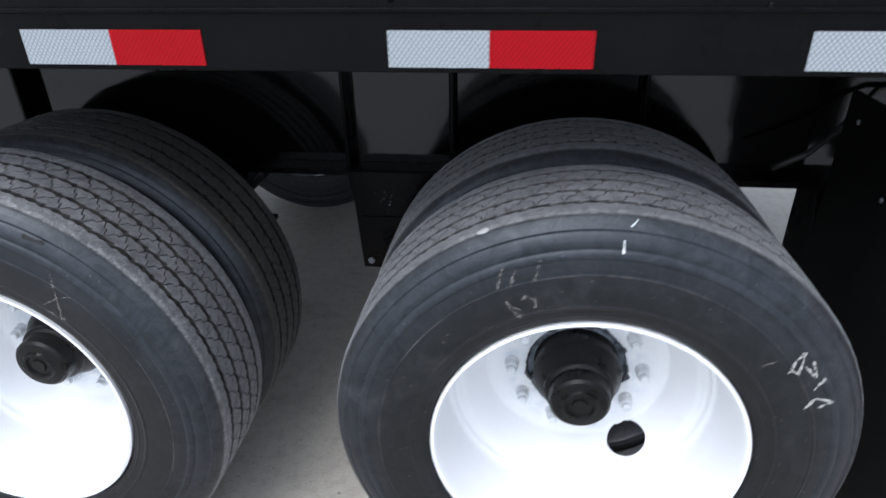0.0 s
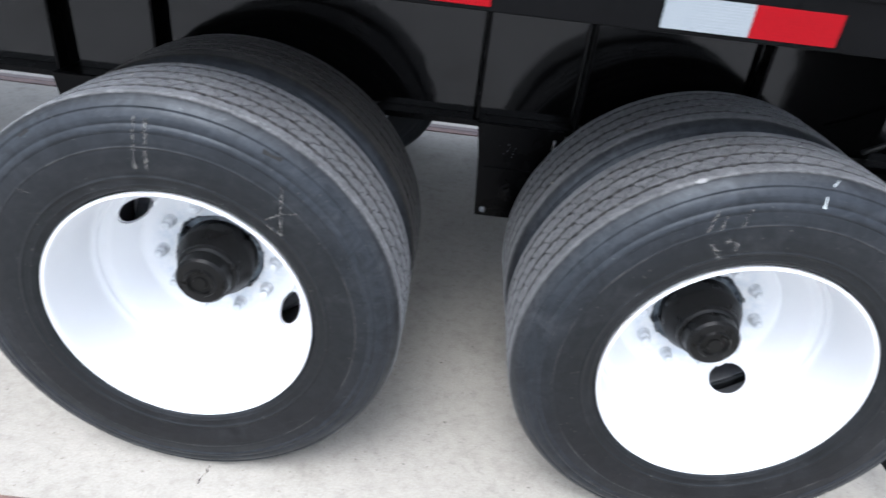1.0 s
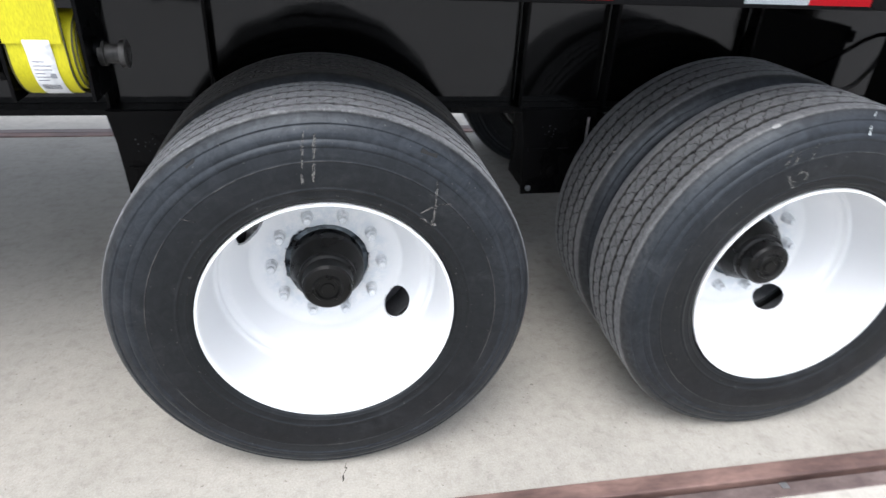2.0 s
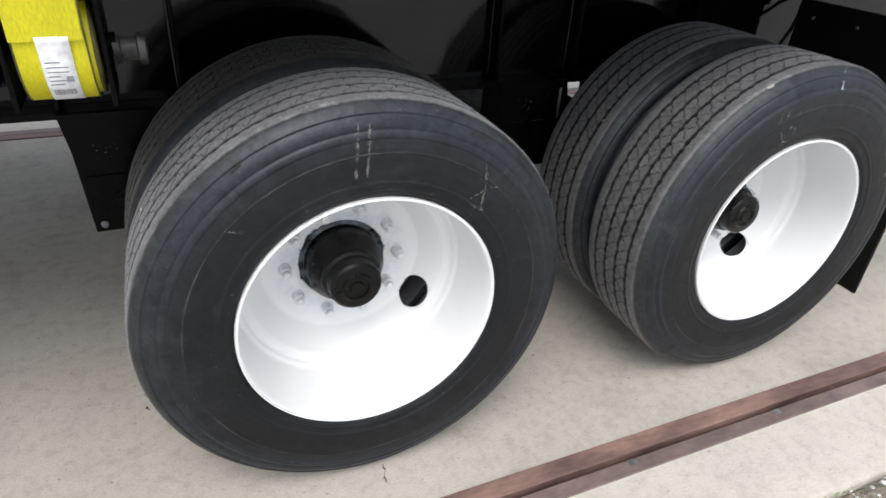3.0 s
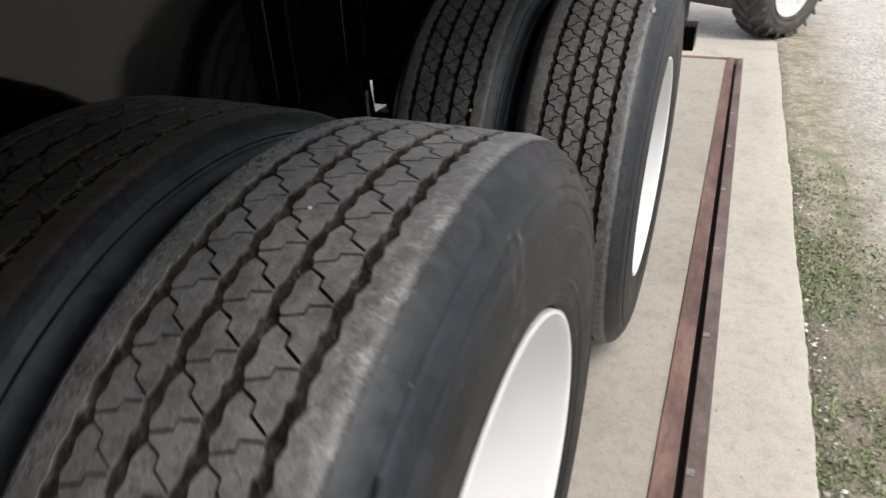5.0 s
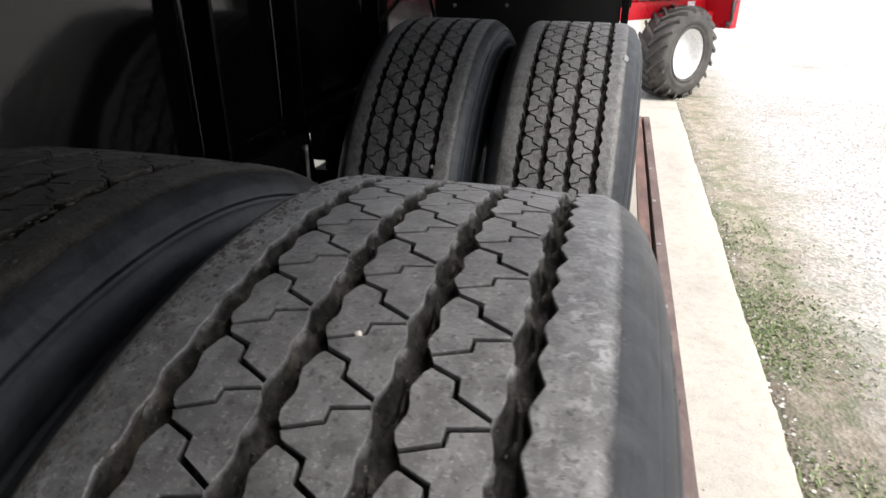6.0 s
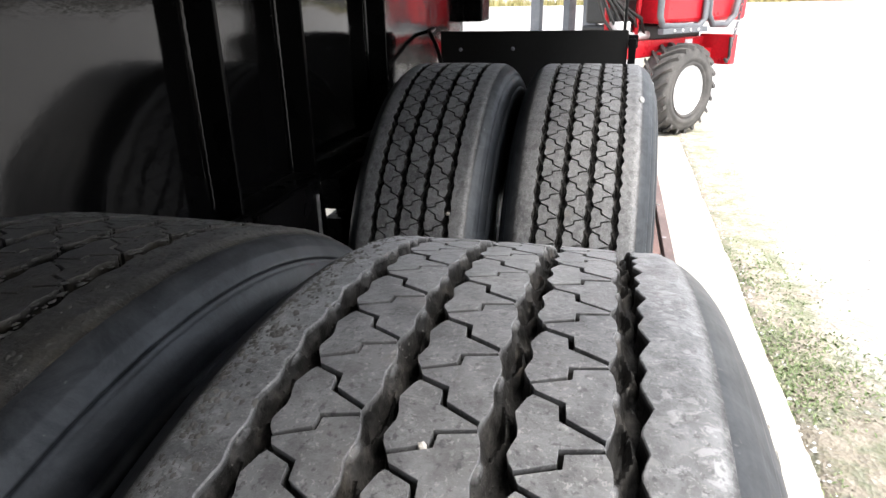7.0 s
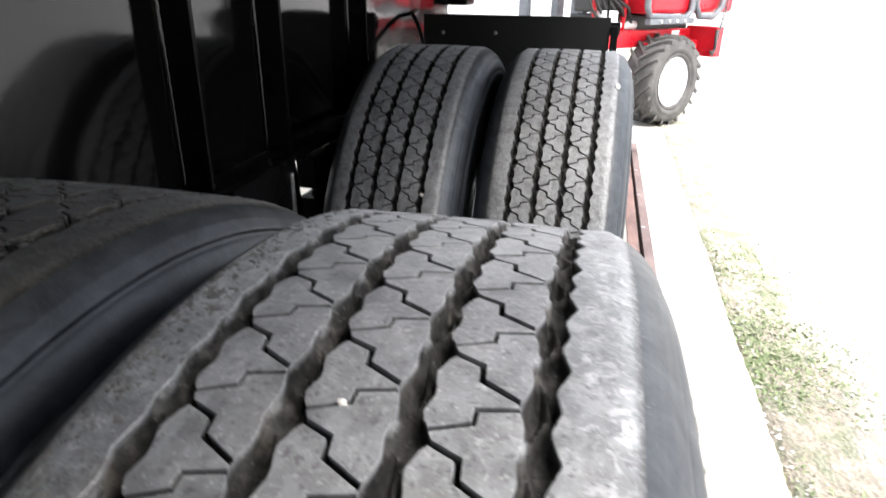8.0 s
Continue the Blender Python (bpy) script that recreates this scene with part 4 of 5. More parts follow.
for k in range(24):
    bm.faces.new((bm.verts[k], bm.verts[(k + 1) % 24], bm.verts[24 + (k + 1) % 24], bm.verts[24 + k]))
bmesh.ops.recalc_face_normals(bm, faces=bm.faces)
part("ratchet_wheel", bm, BLACKDULL, winch)


# ---- marks on the tyres ----
def side_y(r):
    rs = [a for a, b in SIDE][::-1]
    ys = [b for a, b in SIDE][::-1]
    return float(np.interp(r, rs, ys))


def mark(rim, name, pts, width, material, label):
    """A thin stroke of chalk on the outer sidewall, through (radius, angle) pairs."""
    fine = []
    for (r0, a0), (r1, a1) in zip(pts, pts[1:]):
        for k in range(6):
            fine.append((r0 + (r1 - r0) * k / 6, a0 + (a1 - a0) * k / 6))
    fine.append(pts[-1])
    P = [Vector((r * math.sin(radians(a)), -side_y(r) - 0.0007, r * math.cos(radians(a)))) for r, a in fine]
    bm = bmesh.new()
    rows = []
    for i, p in enumerate(P):
        d = (P[min(i + 1, len(P) - 1)] - P[max(i - 1, 0)]).normalized()
        n = Vector((0, -1, 0)).cross(d).normalized() * width * (0.46 + 0.16 * math.sin(0.9 * i + 900 * width))
        rows.append([bm.verts.new(p + n), bm.verts.new(p + Vector((0, -0.0004, 0))), bm.verts.new(p - n)])
    for a, b in zip(rows, rows[1:]):
        for k in range(2):
            bm.faces.new((a[k], a[k + 1], b[k + 1], b[k]))
    bmesh.ops.recalc_face_normals(bm, faces=bm.faces)
    return part(name, bm, material, rim, label)


for pts, w in (([(0.462, -3.9), (0.408, -5.1), (0.352, -6.4)], 0.005), ([(0.457, -1.1), (0.406, -1.9), (0.354, -2.8)], 0.006), ([(0.427, 35), (0.393, 38.2), (0.34, 44.1)], 0.005),
               ([(0.346, 37.5), (0.379, 39.7), (0.406, 43.1)], 0.004), ([(0.336, 38.8), (0.337, 42.3), (0.345, 45.3)], 0.006), ([(0.403, -46), (0.376, -43.6)], 0.003)):
    mark(wheel_a, "chalk_stroke", pts, w, CHALK, "faded chalk stroke")
mark(wheel_a, "rubber_patch", [(0.463, 26.6), (0.467, 31.3)], 0.016, PATCH, "dark rubber patch")
mark(wheel_a, "rubber_patch", [(0.468, -34.5), (0.470, -31.5)], 0.010, PATCH, "dark rubber patch")
for pts, w, mt in (([(0.462, 2.7), (0.441, 2.9)], 0.0035, PALECHALK), ([(0.490, 5.0), (0.481, 3.8)], 0.0035, PALECHALK), ([(0.437, -14.2), (0.402, -16.6)], 0.004, CHALK), ([(0.444, -22), (0.405, -25.6)], 0.005, CHALK),
                   ([(0.43, -20), (0.402, -22.6)], 0.005, CHALK), ([(0.39, 54.1), (0.41, 51.8), (0.431, 51), (0.403, 55.5), (0.396, 53.6)], 0.005, SCRAWL), ([(0.418, 54.4), (0.426, 58.8), (0.434, 53.9)], 0.005, SCRAWL),
                   ([(0.378, -25.2), (0.355, -24.6), (0.338, -23.4)], 0.006, CHALK), ([(0.366, -22.2), (0.379, -19.6), (0.364, -17.8), (0.350, -18.6)], 0.005, CHALK), ([(0.362, -24.6), (0.353, -22.4)], 0.005, CHALK),
                   ([(0.415, 61.8), (0.438, 59.6)], 0.005, SCRAWL), ([(0.388, 66.9), (0.411, 64.4), (0.436, 66.8), (0.412, 67.6)], 0.005, SCRAWL), ([(0.353, 48.4), (0.385, 49.3)], 0.003, CHALK)):
    mark(wheel_b, "chalk_stroke", pts, w, mt, "faded chalk stroke")


def pebble(rim, r, a, y, size):
    bm = bmesh.new()
    bmesh.ops.create_icosphere(bm, subdivisions=1, radius=size)
    rnd = random.Random(int(1000 * r + a))
    for v in bm.verts:
        v.co *= rnd.uniform(0.65, 1.1)
    part("stuck_stone", bm, STONE, rim, "small pale stone stuck in the tread", False, pose(r * math.sin(radians(a)), y, r * math.cos(radians(a))))


pebble(wheel_a, R - 0.0006, -11.4, 0.003, 0.0023)
pebble(wheel_a, R - 0.001, -59.4, 0.040, 0.0045)
pebble(inner_b, R - 0.006, 58, 0.072, 0.006)
bm = bmesh.new()
bmesh.ops.create_icosphere(bm, subdivisions=2, radius=1.0)
for v in bm.verts:
    v.co = Vector((0.0115 * v.co.x, 0.0062 * v.co.y, 0.003 * v.co.z)) * (1 + 0.25 * noise.noise(v.co * 2))
part("dried_smear", bm, GUM, wheel_b, "dried pale smear on the shoulder", True, pose((R - 0.004) * math.sin(radians(-24.2)), -0.1075, (R - 0.004) * math.cos(radians(-24.2)), 20, -24.2, 0))



def crumbs(rim, count, turn, across, size, seed):
    """Dried mud that clings to the tread in small crumbs."""
    q = random.Random(seed)
    verts, faces = [], []
    for _ in range(count):
        a, y = radians(q.uniform(*turn)), q.triangular(*across)
        e = size * q.uniform(0.35, 1.0) ** 1.5
        r = float(crown(min(abs(y), TREAD_HALF))) - 0.35 * max(abs(y) - 0.104, 0) - 0.2 * e
        base = len(verts)
        for k, (u, v, h) in enumerate(((1, 0, 0), (0.3, 1, 0), (-0.9, 0.6, 0), (-0.8, -0.7, 0), (0.4, -1, 0), (0.3, 0.1, 0.42), (-0.4, 0.0, 0.38))):
            th = a + e * 1.3 * u * q.uniform(0.6, 1.2) / R
            rr = r + e * h * q.uniform(0.5, 1.1)
            verts.append((rr * math.sin(th), y + e * v * q.uniform(0.6, 1.2), rr * math.cos(th)))
        faces += [tuple(base + k for k in f) for f in ((0, 1, 5), (1, 2, 6), (1, 6, 5), (2, 3, 6), (3, 4, 5), (3, 5, 6), (4, 0, 5))]
    me = bpy.data.meshes.new("dried_mud")
    me.from_pydata(verts, [], faces)
    return tagged(part_of_mesh("dried_mud", me, CRUMB, rim, "", True), "dried grey-brown mud crumbs on the tread", kind="stuff")


crumbs(wheel_a, 2400, (-62, 20), (0.078, 0.1115, 0.108), 0.0027, 21)
crumbs(inner_a, 2600, (-25, 60), (-0.110, 0.110, 0.09), 0.0030, 23)

# ---- ground ----
def sheet(name, x0, x1, y0, y1, top, bottom, material, label, category):
    bm = bmesh.new()
    box(bm, x0, x1, y0, y1, bottom, top)
    return tagged(part(name, bm, material), label, category, kind="structure")


NEAR_EDGE, END_X = 0.404, 4.38
slab = sheet("concrete_slab", -9, 3.66, 0.761, 3.66, 0.0, -0.2, CONCRETE, "pale grey concrete slab with fine stains", "concrete")
rail = thing("steel_slot_rail", "rusty steel slot rail set flush in the concrete", "steel rail", kind="structure")
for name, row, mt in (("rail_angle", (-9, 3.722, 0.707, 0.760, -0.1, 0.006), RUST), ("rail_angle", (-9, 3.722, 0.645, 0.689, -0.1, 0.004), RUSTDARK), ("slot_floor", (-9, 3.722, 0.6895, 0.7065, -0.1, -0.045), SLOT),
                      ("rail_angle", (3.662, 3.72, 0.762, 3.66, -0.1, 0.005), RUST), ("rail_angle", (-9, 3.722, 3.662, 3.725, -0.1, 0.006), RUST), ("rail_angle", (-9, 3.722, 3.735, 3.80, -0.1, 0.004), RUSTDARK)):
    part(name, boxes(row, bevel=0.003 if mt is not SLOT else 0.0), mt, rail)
for k in range(9):
    x = -0.95 + 0.55 * k
    part("weld_tab", boxes((x, x + 0.022, 0.668, 0.687, 0.0045, 0.0062)), STEEL, rail)


def kerb(name, y_in, y_out, x0, x1, seed):
    """A poured strip whose outer edge has crumbled unevenly."""
    n = int((x1 - x0) / 0.02)
    xs = np.linspace(x0, x1, n)
    wob = np.array([0.010 * noise.noise((x * 1.7, seed, 0)) + 0.006 * noise.noise((x * 9, seed, 3)) + 0.004 * noise.noise((x * 31, seed, 7)) for x in xs])
    sgn = math.copysign(1, y_out - y_in)
    cols = [(y_in, 0.0, 0), (y_in * 0.5 + y_out * 0.5, 0.0, 0), (y_out - sgn * 0.012, 0.0, 1), (y_out - sgn * 0.003, -0.004, 1), (y_out, -0.014, 1), (y_out, -0.15, 1)]
    co = np.stack([np.stack([xs, y + q * wob, np.full(n, z)], -1) for y, z, q in cols], 1)
    me = grid_mesh(name, co, n, len(cols), False)
    return tagged(part_of_mesh(name, me, KERB), "pale concrete edging strip with crumbled edge", "concrete", kind="structure")


kerb("concrete_kerb", 0.6448, NEAR_EDGE, -9, END_X, 2.0)
kerb("concrete_kerb", 3.801, 4.10, -9, END_X, 5.0)
sheet("concrete_apron", 3.723, END_X, 0.645, 3.80, 0.0, -0.15, KERB, "pale concrete apron past the rail", "concrete")

# one uneven sheet of soil and gravel out to the horizon
xs = np.concatenate([np.linspace(-400, -7, 26)[:-1], np.linspace(-7, 9, 200), np.linspace(9, 400, 26)[1:]])
ys = np.concatenate([np.linspace(-400, -4, 26)[:-1], np.linspace(-4, NEAR_EDGE + 0.05, 70), np.linspace(NEAR_EDGE + 0.05, 6, 14)[1:], np.linspace(6, 400, 20)[1:]])
gx, gy = np.meshgrid(xs, ys, indexing="ij")
gz = np.array([[-0.022 + 0.012 * noise.noise((x * 1.3, y * 1.3, 0)) + 0.007 * noise.noise((x * 6, y * 6, 4)) for y in ys] for x in xs])
under = (gy > NEAR_EDGE + 0.02) & (gy < 4.05) & (gx < END_X - 0.03) & (gx > -8.9)
gz[under] = -0.14
gz[(np.abs(gx) > 15) | (np.abs(gy) > 15)] = -0.03
ground = part_of_mesh("ground", grid_mesh("ground", np.stack([gx, gy, gz], -1), len(xs), len(ys), False), SOIL, None, "", True)
tagged(ground, "pale gravel yard with patches of brown soil", "ground", kind="structure")


def verge_z(x, y):
    return -0.022 + 0.012 * noise.noise((x * 1.3, y * 1.3, 0)) + 0.007 * noise.noise((x * 6, y * 6, 4))


def scatter(name, verts, faces, material, label, category):
    me = bpy.data.meshes.new(name)
    me.from_pydata(verts, [], faces)
    return tagged(part_of_mesh(name, me, material), label, category, kind="stuff")


rnd = random.Random(11)
gv, gf = [], []
for _ in range(26000):
    x = rnd.uniform(-1.6, 5.2)
    y = NEAR_EDGE + 0.015 - abs(rnd.gauss(0.07, 0.15))
    green = noise.noise((x * 2.2, y * 2.2, 9)) + 0.6 * noise.noise((x * 7, y * 7, 2))
    if green < rnd.uniform(-0.50, 0.68) or y < -0.40 or (x > 1.15 and rnd.random() < 0.45 + 0.6 * (x - 1.15)):
        continue
    z = verge_z(x, y) if y < NEAR_EDGE - 0.01 else -0.02
    a, h, w = rnd.uniform(0, 6.283), rnd.uniform(0.004, 0.012), rnd.uniform(0.0015, 0.0038)
    lean = rnd.uniform(0.5, 2.0)
    dx, dy = math.cos(a), math.sin(a)
    base = len(gv)
    gv += [(x - dy * w, y + dx * w, z), (x + dy * w, y - dx * w, z), (x + dx * h * lean * 0.5 + dy * w * 1.3, y + dy * h * lean * 0.5 - dx * w * 1.3, z + h * 0.75),
           (x + dx * h * lean, y + dy * h * lean, z + h), (x + dx * h * lean * 0.5 - dy * w * 1.3, y + dy * h * lean * 0.5 + dx * w * 1.3, z + h * 0.75)]
    gf.append((base, base + 1, base + 2, base + 3, base + 4))
scatter("verge_grass", gv, gf, GRASS, "short patchy grass and weeds beside the concrete", "grass")

sv, sf = [], []
octa = ((0, 2, 4), (2, 1, 4), (1, 3, 4), (3, 0, 4), (2, 0, 5), (1, 2, 5), (3, 1, 5), (0, 3, 5))
for _ in range(26000):
    x = rnd.uniform(-1.8, 5.0)
    y = NEAR_EDGE - 0.005 - rnd.uniform(0, 2.3) * rnd.random() ** 0.4
    loose = noise.noise((x * 1.9, y * 1.9, 21))
    if y > -0.1 and rnd.random() > (0.55 if y > NEAR_EDGE - 0.07 else 0.10 + 0.3 * loose):
        continue
    q = 0.0018 + 0.0065 * rnd.random() ** 2.2
    z = verge_z(x, y) + q * 0.3
    a = rnd.uniform(0, 6.283)
    c, sn = math.cos(a), math.sin(a)
    e, f, g = q * rnd.uniform(0.8, 1.5), q * rnd.uniform(0.7, 1.1), q * rnd.uniform(0.5, 0.9)
    base = len(sv)
    sv += [(x + e * c, y + e * sn, z), (x - e * c, y - e * sn, z), (x - f * sn, y + f * c, z), (x + f * sn, y - f * c, z), (x + 0.2 * e, y, z + g), (x, y, z - g)]
    sf += [tuple(base + k for k in t) for t in octa]


def pebble_material():
    m, nt, bs = nodes_of("pebbles")
    geo = nt.nodes.new("ShaderNodeNewGeometry")
    nt.links.new(ramp(nt, geo.outputs["Random Per Island"], [(0.0, (0.34, 0.33, 0.315)), (0.4, (0.48, 0.47, 0.45)), (0.75, (0.62, 0.61, 0.59)), (1.0, (0.76, 0.755, 0.74))]), bs.inputs["Base Color"])
    bs.inputs["Roughness"].default_value = 0.85
    return m


scatter("loose_gravel", sv, sf, pebble_material(), "loose pale gravel over brown soil", "gravel")

# a bank of dry grass far behind the forklift
bv, bf = [], []
for _ in range(5200):
    x, y = rnd.uniform(88, 96), rnd.uniform(-45, 25)
    h = rnd.uniform(0.5, 1.5) * (0.7 + 0.5 * noise.noise((x * 0.1, y * 0.2, 3)))
    w, a = rnd.uniform(0.06, 0.18), rnd.uniform(0, 3.14)
    base = len(bv)
    bv += [(x - w * math.cos(a), y - w * math.sin(a), -0.03), (x + w * math.cos(a), y + w * math.sin(a), -0.03), (x + rnd.uniform(-0.15, 0.15), y + rnd.uniform(-0.15, 0.15), h)]
    bf.append((base, base + 1, base + 2))
scatter("dry_grass_bank", bv, bf, STRAW, "tall dry yellow-green grass far across the yard", "grass")

# drops and a steel plate on the slab
def puddle(x, y, r, seed):
    bm = bmesh.new()
    q = random.Random(seed)
    ring = [bm.verts.new((x + r * q.uniform(0.6, 1.1) * math.cos(a), y + r * q.uniform(0.6, 1.1) * math.sin(a), 0.0015)) for a in np.linspace(0, 6.283, 14, endpoint=False)]
    mid = bm.verts.new((x, y, 0.004))
    for k in range(14):
        bm.faces.new((ring[k], ring[(k + 1) % 14], mid))
    return tagged(part("oil_drop", bm, OIL, None, "", True), "dark oily drop on the concrete", "stain", "oil drops")


puddle(-1.587, 1.398, 0.023, 1)
puddle(-1.572, 1.424, 0.008, 2)


def crack(points, wide, seed):
    """A fine open crack in the slab's skin."""
    q = random.Random(seed)
    bm = bmesh.new()
    rows = []
    for (x0, y0), (x1, y1) in zip(points, points[1:]):
        for k in range(5):
            x, y = x0 + (x1 - x0) * k / 5 + q.uniform(-0.003, 0.003), y0 + (y1 - y0) * k / 5
            h = wide * q.uniform(0.3, 1.0)
            rows.append([bm.verts.new((x - h, y, 0.0006)), bm.verts.new((x + h, y + 0.001, 0.0006))])
    for a, b in zip(rows, rows[1:]):
        bm.faces.new((a[0], a[1], b[1], b[0]))
    return part("crack", bm, SLOT, slab)


crack([(-1.030, 0.915), (-1.036, 0.885), (-1.046, 0.845)], 0.0022, 4)
crack([(-1.60, 1.345), (-1.594, 1.325)], 0.004, 9)
bm = bmesh.new()
corner = ((2.15, 1.30), (2.45, 1.22), (2.76, 1.29), (2.78, 1.52), (2.20, 1.56))
low = [bm.verts.new((x, y, 0.002)) for x, y in corner]
top = [bm.verts.new((x, y, 0.016)) for x, y in corner]
bm.faces.new(top)
bm.faces.new(low[::-1])
for k in range(5):
    bm.faces.new((low[k], low[(k + 1) % 5], top[(k + 1) % 5], top[k]))
bmesh.ops.recalc_face_normals(bm, faces=bm.faces)
tagged(part("steel_plate", bm, PLATE), "flat blue-grey steel plate lying on the concrete", "steel plate")

# ---- forklift beyond the slab ----
# local x runs ahead along the machine, local y to its far side, from the near wheel's foot
HEAD = math.degrees(math.atan2(0.64, -0.77))
forklift = thing("forklift", "red truck-mounted forklift with white wheels parked on the gravel", "forklift", pose(4.62, 0.30, -0.02, 0, 0, HEAD))
# the near side looks towards local +y
def lug_tyre(x, y):
    hubw = part("wheel", lathed([(0.02, 0.050), (0.10, 0.055), (0.17, 0.03), (0.205, 0.07), (0.215, 0.13), (0.205, 0.135), (0.195, 0.09), (0.20, -0.12)], 40), PLAINWHITE, forklift, "white steel wheel", True, pose(x, y, 0.385))
    bm = bmesh.new()
    lathe(bm, [(0.205, 0.13), (0.222, 0.150), (0.232, 0.152), (0.238, 0.144), (0.246, 0.144), (0.252, 0.154), (0.285, 0.160), (0.292, 0.152), (0.31, 0.155), (0.345, 0.140), (0.358, 0.10), (0.360, 0.0), (0.358, -0.10), (0.345, -0.14), (0.31, -0.155), (0.25, -0.152), (0.205, -0.13)], 56, True)
    part("tyre", bm, LUGRUBBER, hubw, "chunky lug tyre", True)
    for k in range(20):
        for sgn in (1, -1):
            a0 = 18 * k + (9 if sgn < 0 else 0)
            bm = bmesh.new()
            rows = []
            for q in range(5):
                a = radians(a0 + 5.5 * q)
                yy = sgn * (0.155 - 0.040 * q)
                r0, r1 = (0.335, 0.372) if q == 0 else (0.352, 0.388)
                t = 0.018 / 0.38
                rows.append([bm.verts.new((r * math.sin(a + e), yy, r * math.cos(a + e))) for r, e in ((r0, -t), (r1, -t * 0.8), (r1, t * 0.8), (r0, t))])
            for u, v in zip(rows, rows[1:]):
                for c in range(4):
                    bm.faces.new((u[c], u[(c + 1) % 4], v[(c + 1) % 4], v[c]))
            bm.faces.new(rows[0])
            bm.faces.new(rows[-1][::-1])
            bmesh.ops.recalc_face_normals(bm, faces=bm.faces)
            part("lug", bm, LUGRUBBER, hubw)
    return hubw


lug_tyre(0.05, -0.16)
far_wheel = copy_thing(forklift.children[0], pose(0.05, -2.42, 0.385, 0, 0, 180))
far_wheel.parent = forklift
body = part("chassis_beam", boxes((-0.58, 0.84, -0.36, -0.30, 0.66, 0.80), bevel=0.008), RED, forklift)
part("chassis_beam", boxes((-0.60, -0.50, -0.34, -0.02, 0.56, 0.82), bevel=0.008), RED, forklift)
part("chassis_beam", boxes((-0.50, 0.25, -0.24, -0.20, 0.60, 0.70), bevel=0.006), RED, forklift)
part("engine_cover", boxes((-0.93, 0.30, -0.80, -0.16, 0.93, 1.62), bevel=0.04), RED, forklift, "red engine cover panel")
part("engine_bay", boxes((-0.55, 0.62, -0.78, -0.37, 0.70, 0.925), bevel=0.02), HOSE, forklift, "dark engine bay")
part("engine_block", boxes((0.34, 0.62, -0.75, -0.40, 0.94, 1.55), bevel=0.03), HOSE, forklift, "dark engine parts")
part("frame_strut", tube([(0.44, -0.34, 0.80), (0.40, -0.34, 1.25), (0.34, -0.34, 1.6)], 0.022, 8), RED, forklift, "red frame strut", True)
part("frame_strut", tube([(0.70, -0.42, 0.80), (0.74, -0.42, 1.6)], 0.020, 8), RED, forklift, "red frame strut", True)
part("guard_tube", tube([(0.66, -0.13, 1.7), (0.64, -0.13, 1.0), (0.60, -0.13, 0.92), (0.10, -0.13, 0.90), (0.02, -0.13, 0.96), (0.0, -0.13, 1.7)], 0.028, 10), GREY, forklift, "grey guard tube", True, pose(-0.24, 0, 0))
part("guard_tube", tube([(0.0, -0.12, 1.7), (-0.02, -0.12, 1.0), (-0.09, -0.12, 0.91), (-0.30, -0.12, 0.90), (-0.42, -0.12, 0.98), (-0.60, -0.12, 1.7)], 0.028, 10), GREY, forklift, "grey guard tube", True, pose(-0.24, 0, 0))
part("step_plate", boxes((-0.24, 0.38, -0.155, -0.10, 0.855, 0.90), bevel=0.004), GREY, forklift)
for k in range(4):
    part("step_bolt", lathed([(0.013, -0.002), (0.011, 0.006), (0.005, 0.008)], 8), PLAINWHITE, forklift, "", True, pose(-0.10 + 0.11 * k, -0.099, 0.878))
part("data_plate", boxes((-0.10, 0.02, -0.158, -0.152, 0.885, 0.935)), PAPER, body)
part("data_plate", boxes((-0.33, -0.22, -0.300, -0.295, 0.735, 0.785)), PAPER, body)
part("cylinder", lathed([(0.035, 0.0), (0.035, 0.55), (0.018, 0.56), (0.018, 0.85)], 16), PLAINWHITE, forklift, "pale hydraulic cylinder", True, pose(0.25, -0.36, 0.84, 0, 0, -90))
part("valve_block", boxes((0.52, 0.68, -0.45, -0.32, 0.86, 0.96), bevel=0.01), PLAINWHITE, forklift, "pale valve block")
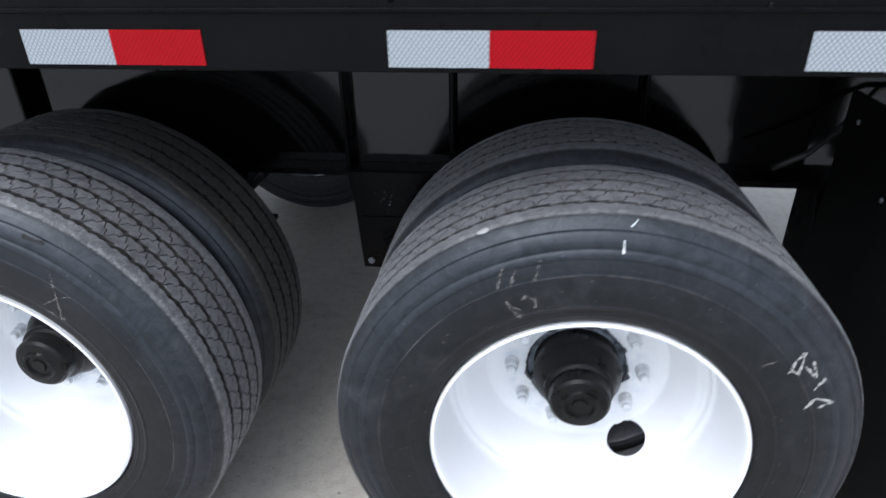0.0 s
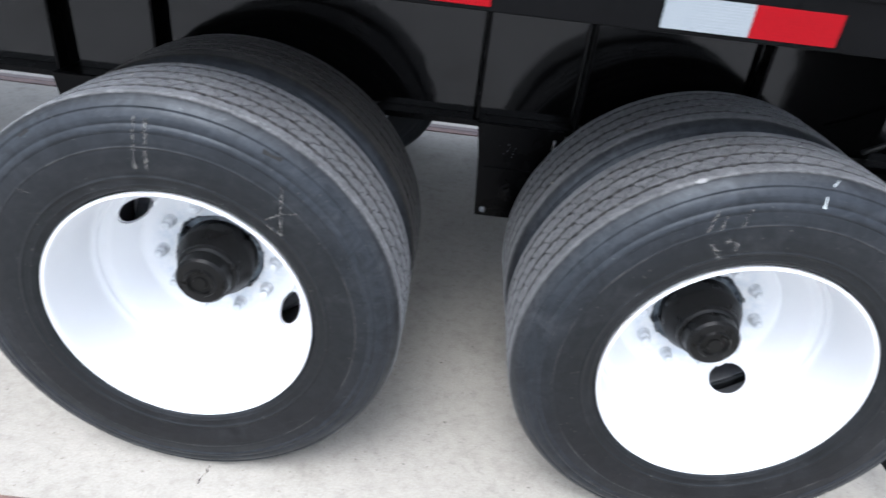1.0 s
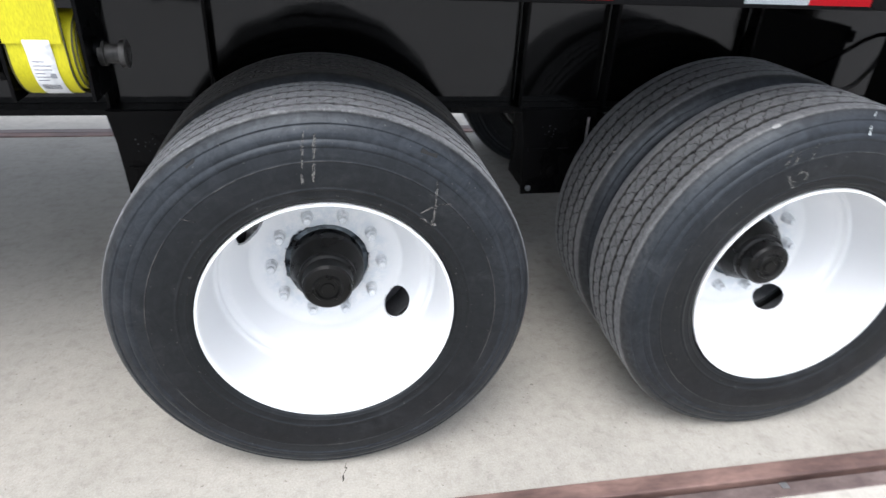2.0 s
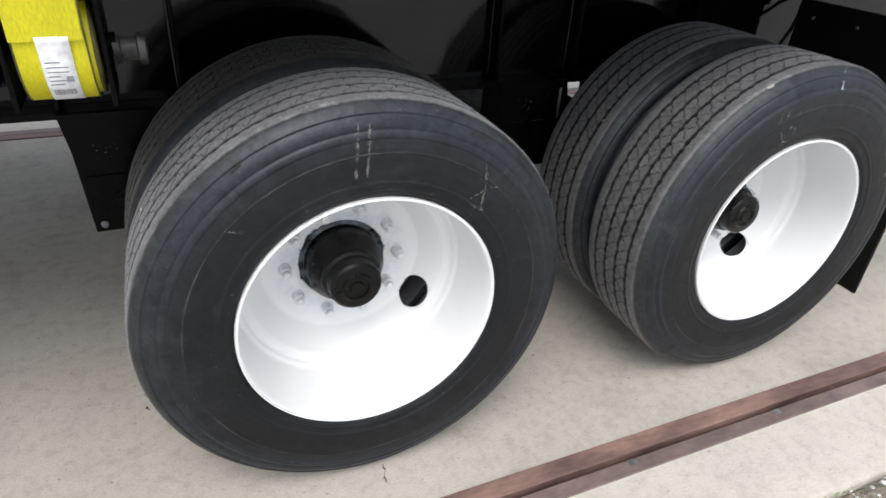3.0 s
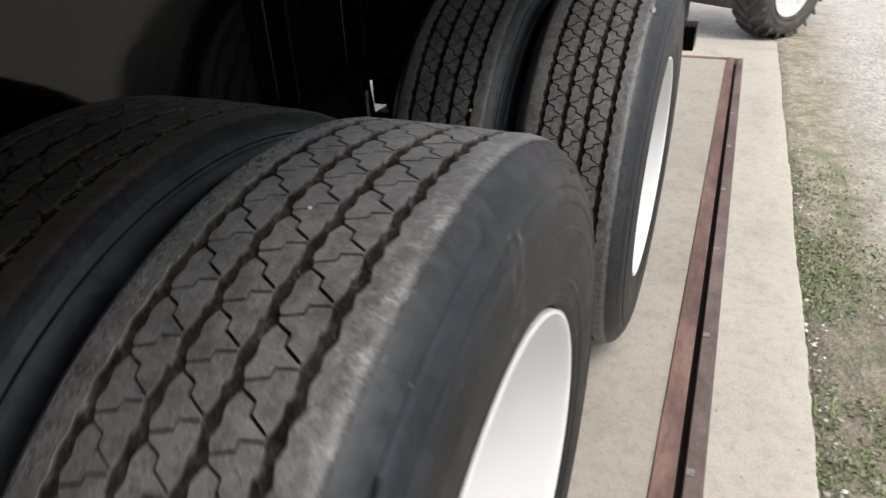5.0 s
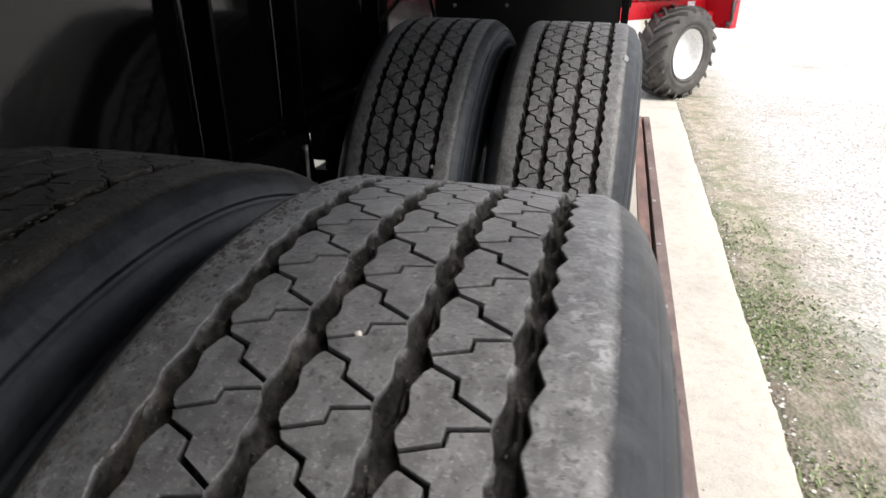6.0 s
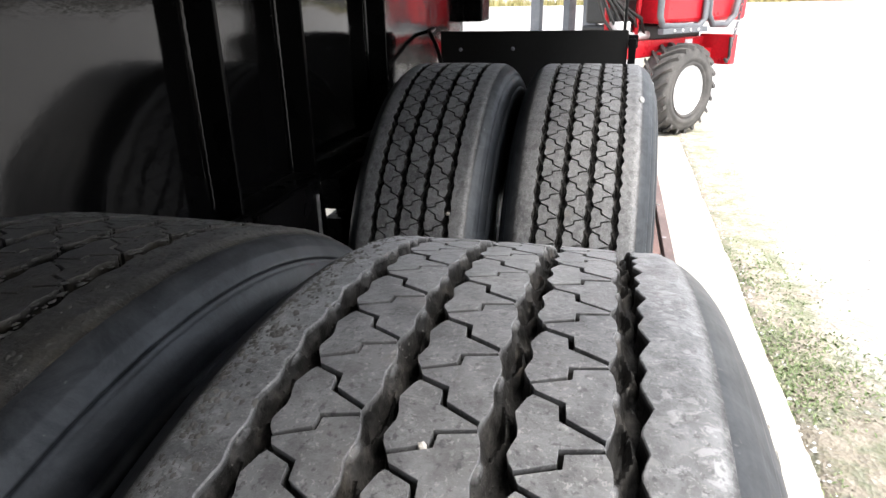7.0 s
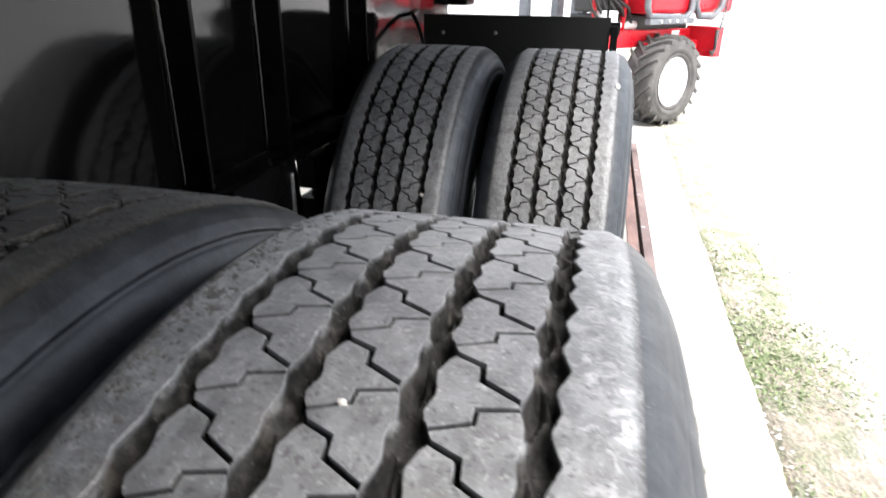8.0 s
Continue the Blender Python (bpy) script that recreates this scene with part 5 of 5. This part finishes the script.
for k in range(6):
    part("hose", tube([(0.30 + 0.07 * k, -0.35, 0.83), (0.42 + 0.07 * k, -0.30 - 0.02 * k, 0.98), (0.62 + 0.06 * k, -0.40, 1.12 + 0.03 * k), (0.80 + 0.03 * k, -0.52, 1.45)], 0.014, 6), HOSE, forklift, "black hydraulic hose", True)
for k in range(16):
    q = 0.02 * (k % 2)
    part("chain_link", tube([(-0.48 + 0.012 * math.cos(t) * (1 - k % 2), -0.012 + 0.012 * math.cos(t) * (k % 2), 0.63 + 0.034 * k + 0.022 * math.sin(t)) for t in np.linspace(0, 6.283, 9)], 0.005, 5), GREY, forklift, "", True, pose(-0.0075 * k, 0, 0))
part("tow_hook", tube([(-0.47, -0.01, 0.80), (-0.47, 0.0, 0.64), (-0.44, 0.0, 0.59), (-0.40, 0.0, 0.62)], 0.014, 8), HOSE, forklift, "dark tow hook", True)
for y0, x0, far in ((-1.00, 0.28, 1.16), (-1.72, 0.30, 1.22)):
    fork = part("fork", boxes((x0, x0 + 0.055, y0, y0 + 0.13, 0.022, 1.32), bevel=0.008), GREY, forklift, "grey steel lifting fork")
    bm = bmesh.new()
    box(bm, x0 + 0.056, far, y0, y0 + 0.13, 0.022, 0.066)
    for v in bm.verts:
        if v.co.x > far - 0.01 and v.co.z > 0.05:
            v.co.z = 0.036
    part("blade", bm, GREY, fork)
part("front_axle_beam", boxes((-0.05, 0.085, -2.20, -0.40, 0.17, 0.42), bevel=0.015), RUSTDARK, forklift, "dark brown dirty axle beam")
for z in (0.62, 1.18):
    part("fork_carriage", boxes((0.215, 0.272, -1.80, -0.82, z, z + 0.11), bevel=0.006), GREY, forklift, "grey fork carriage bar")
for y0 in (-1.42, -1.16):
    part("mast_post", boxes((0.10, 0.20, y0, y0 + 0.085, 0.10, 2.3), bevel=0.008), GREY, forklift, "grey steel mast post")
part("mast_post", boxes((0.02, 0.09, -0.98, -0.91, 0.5, 2.3), bevel=0.006), RED, forklift)
part("mast_beam", boxes((0.02, 0.095, -1.55, -0.85, 1.72, 1.84), bevel=0.006), RED, forklift, "red mast cross beam")
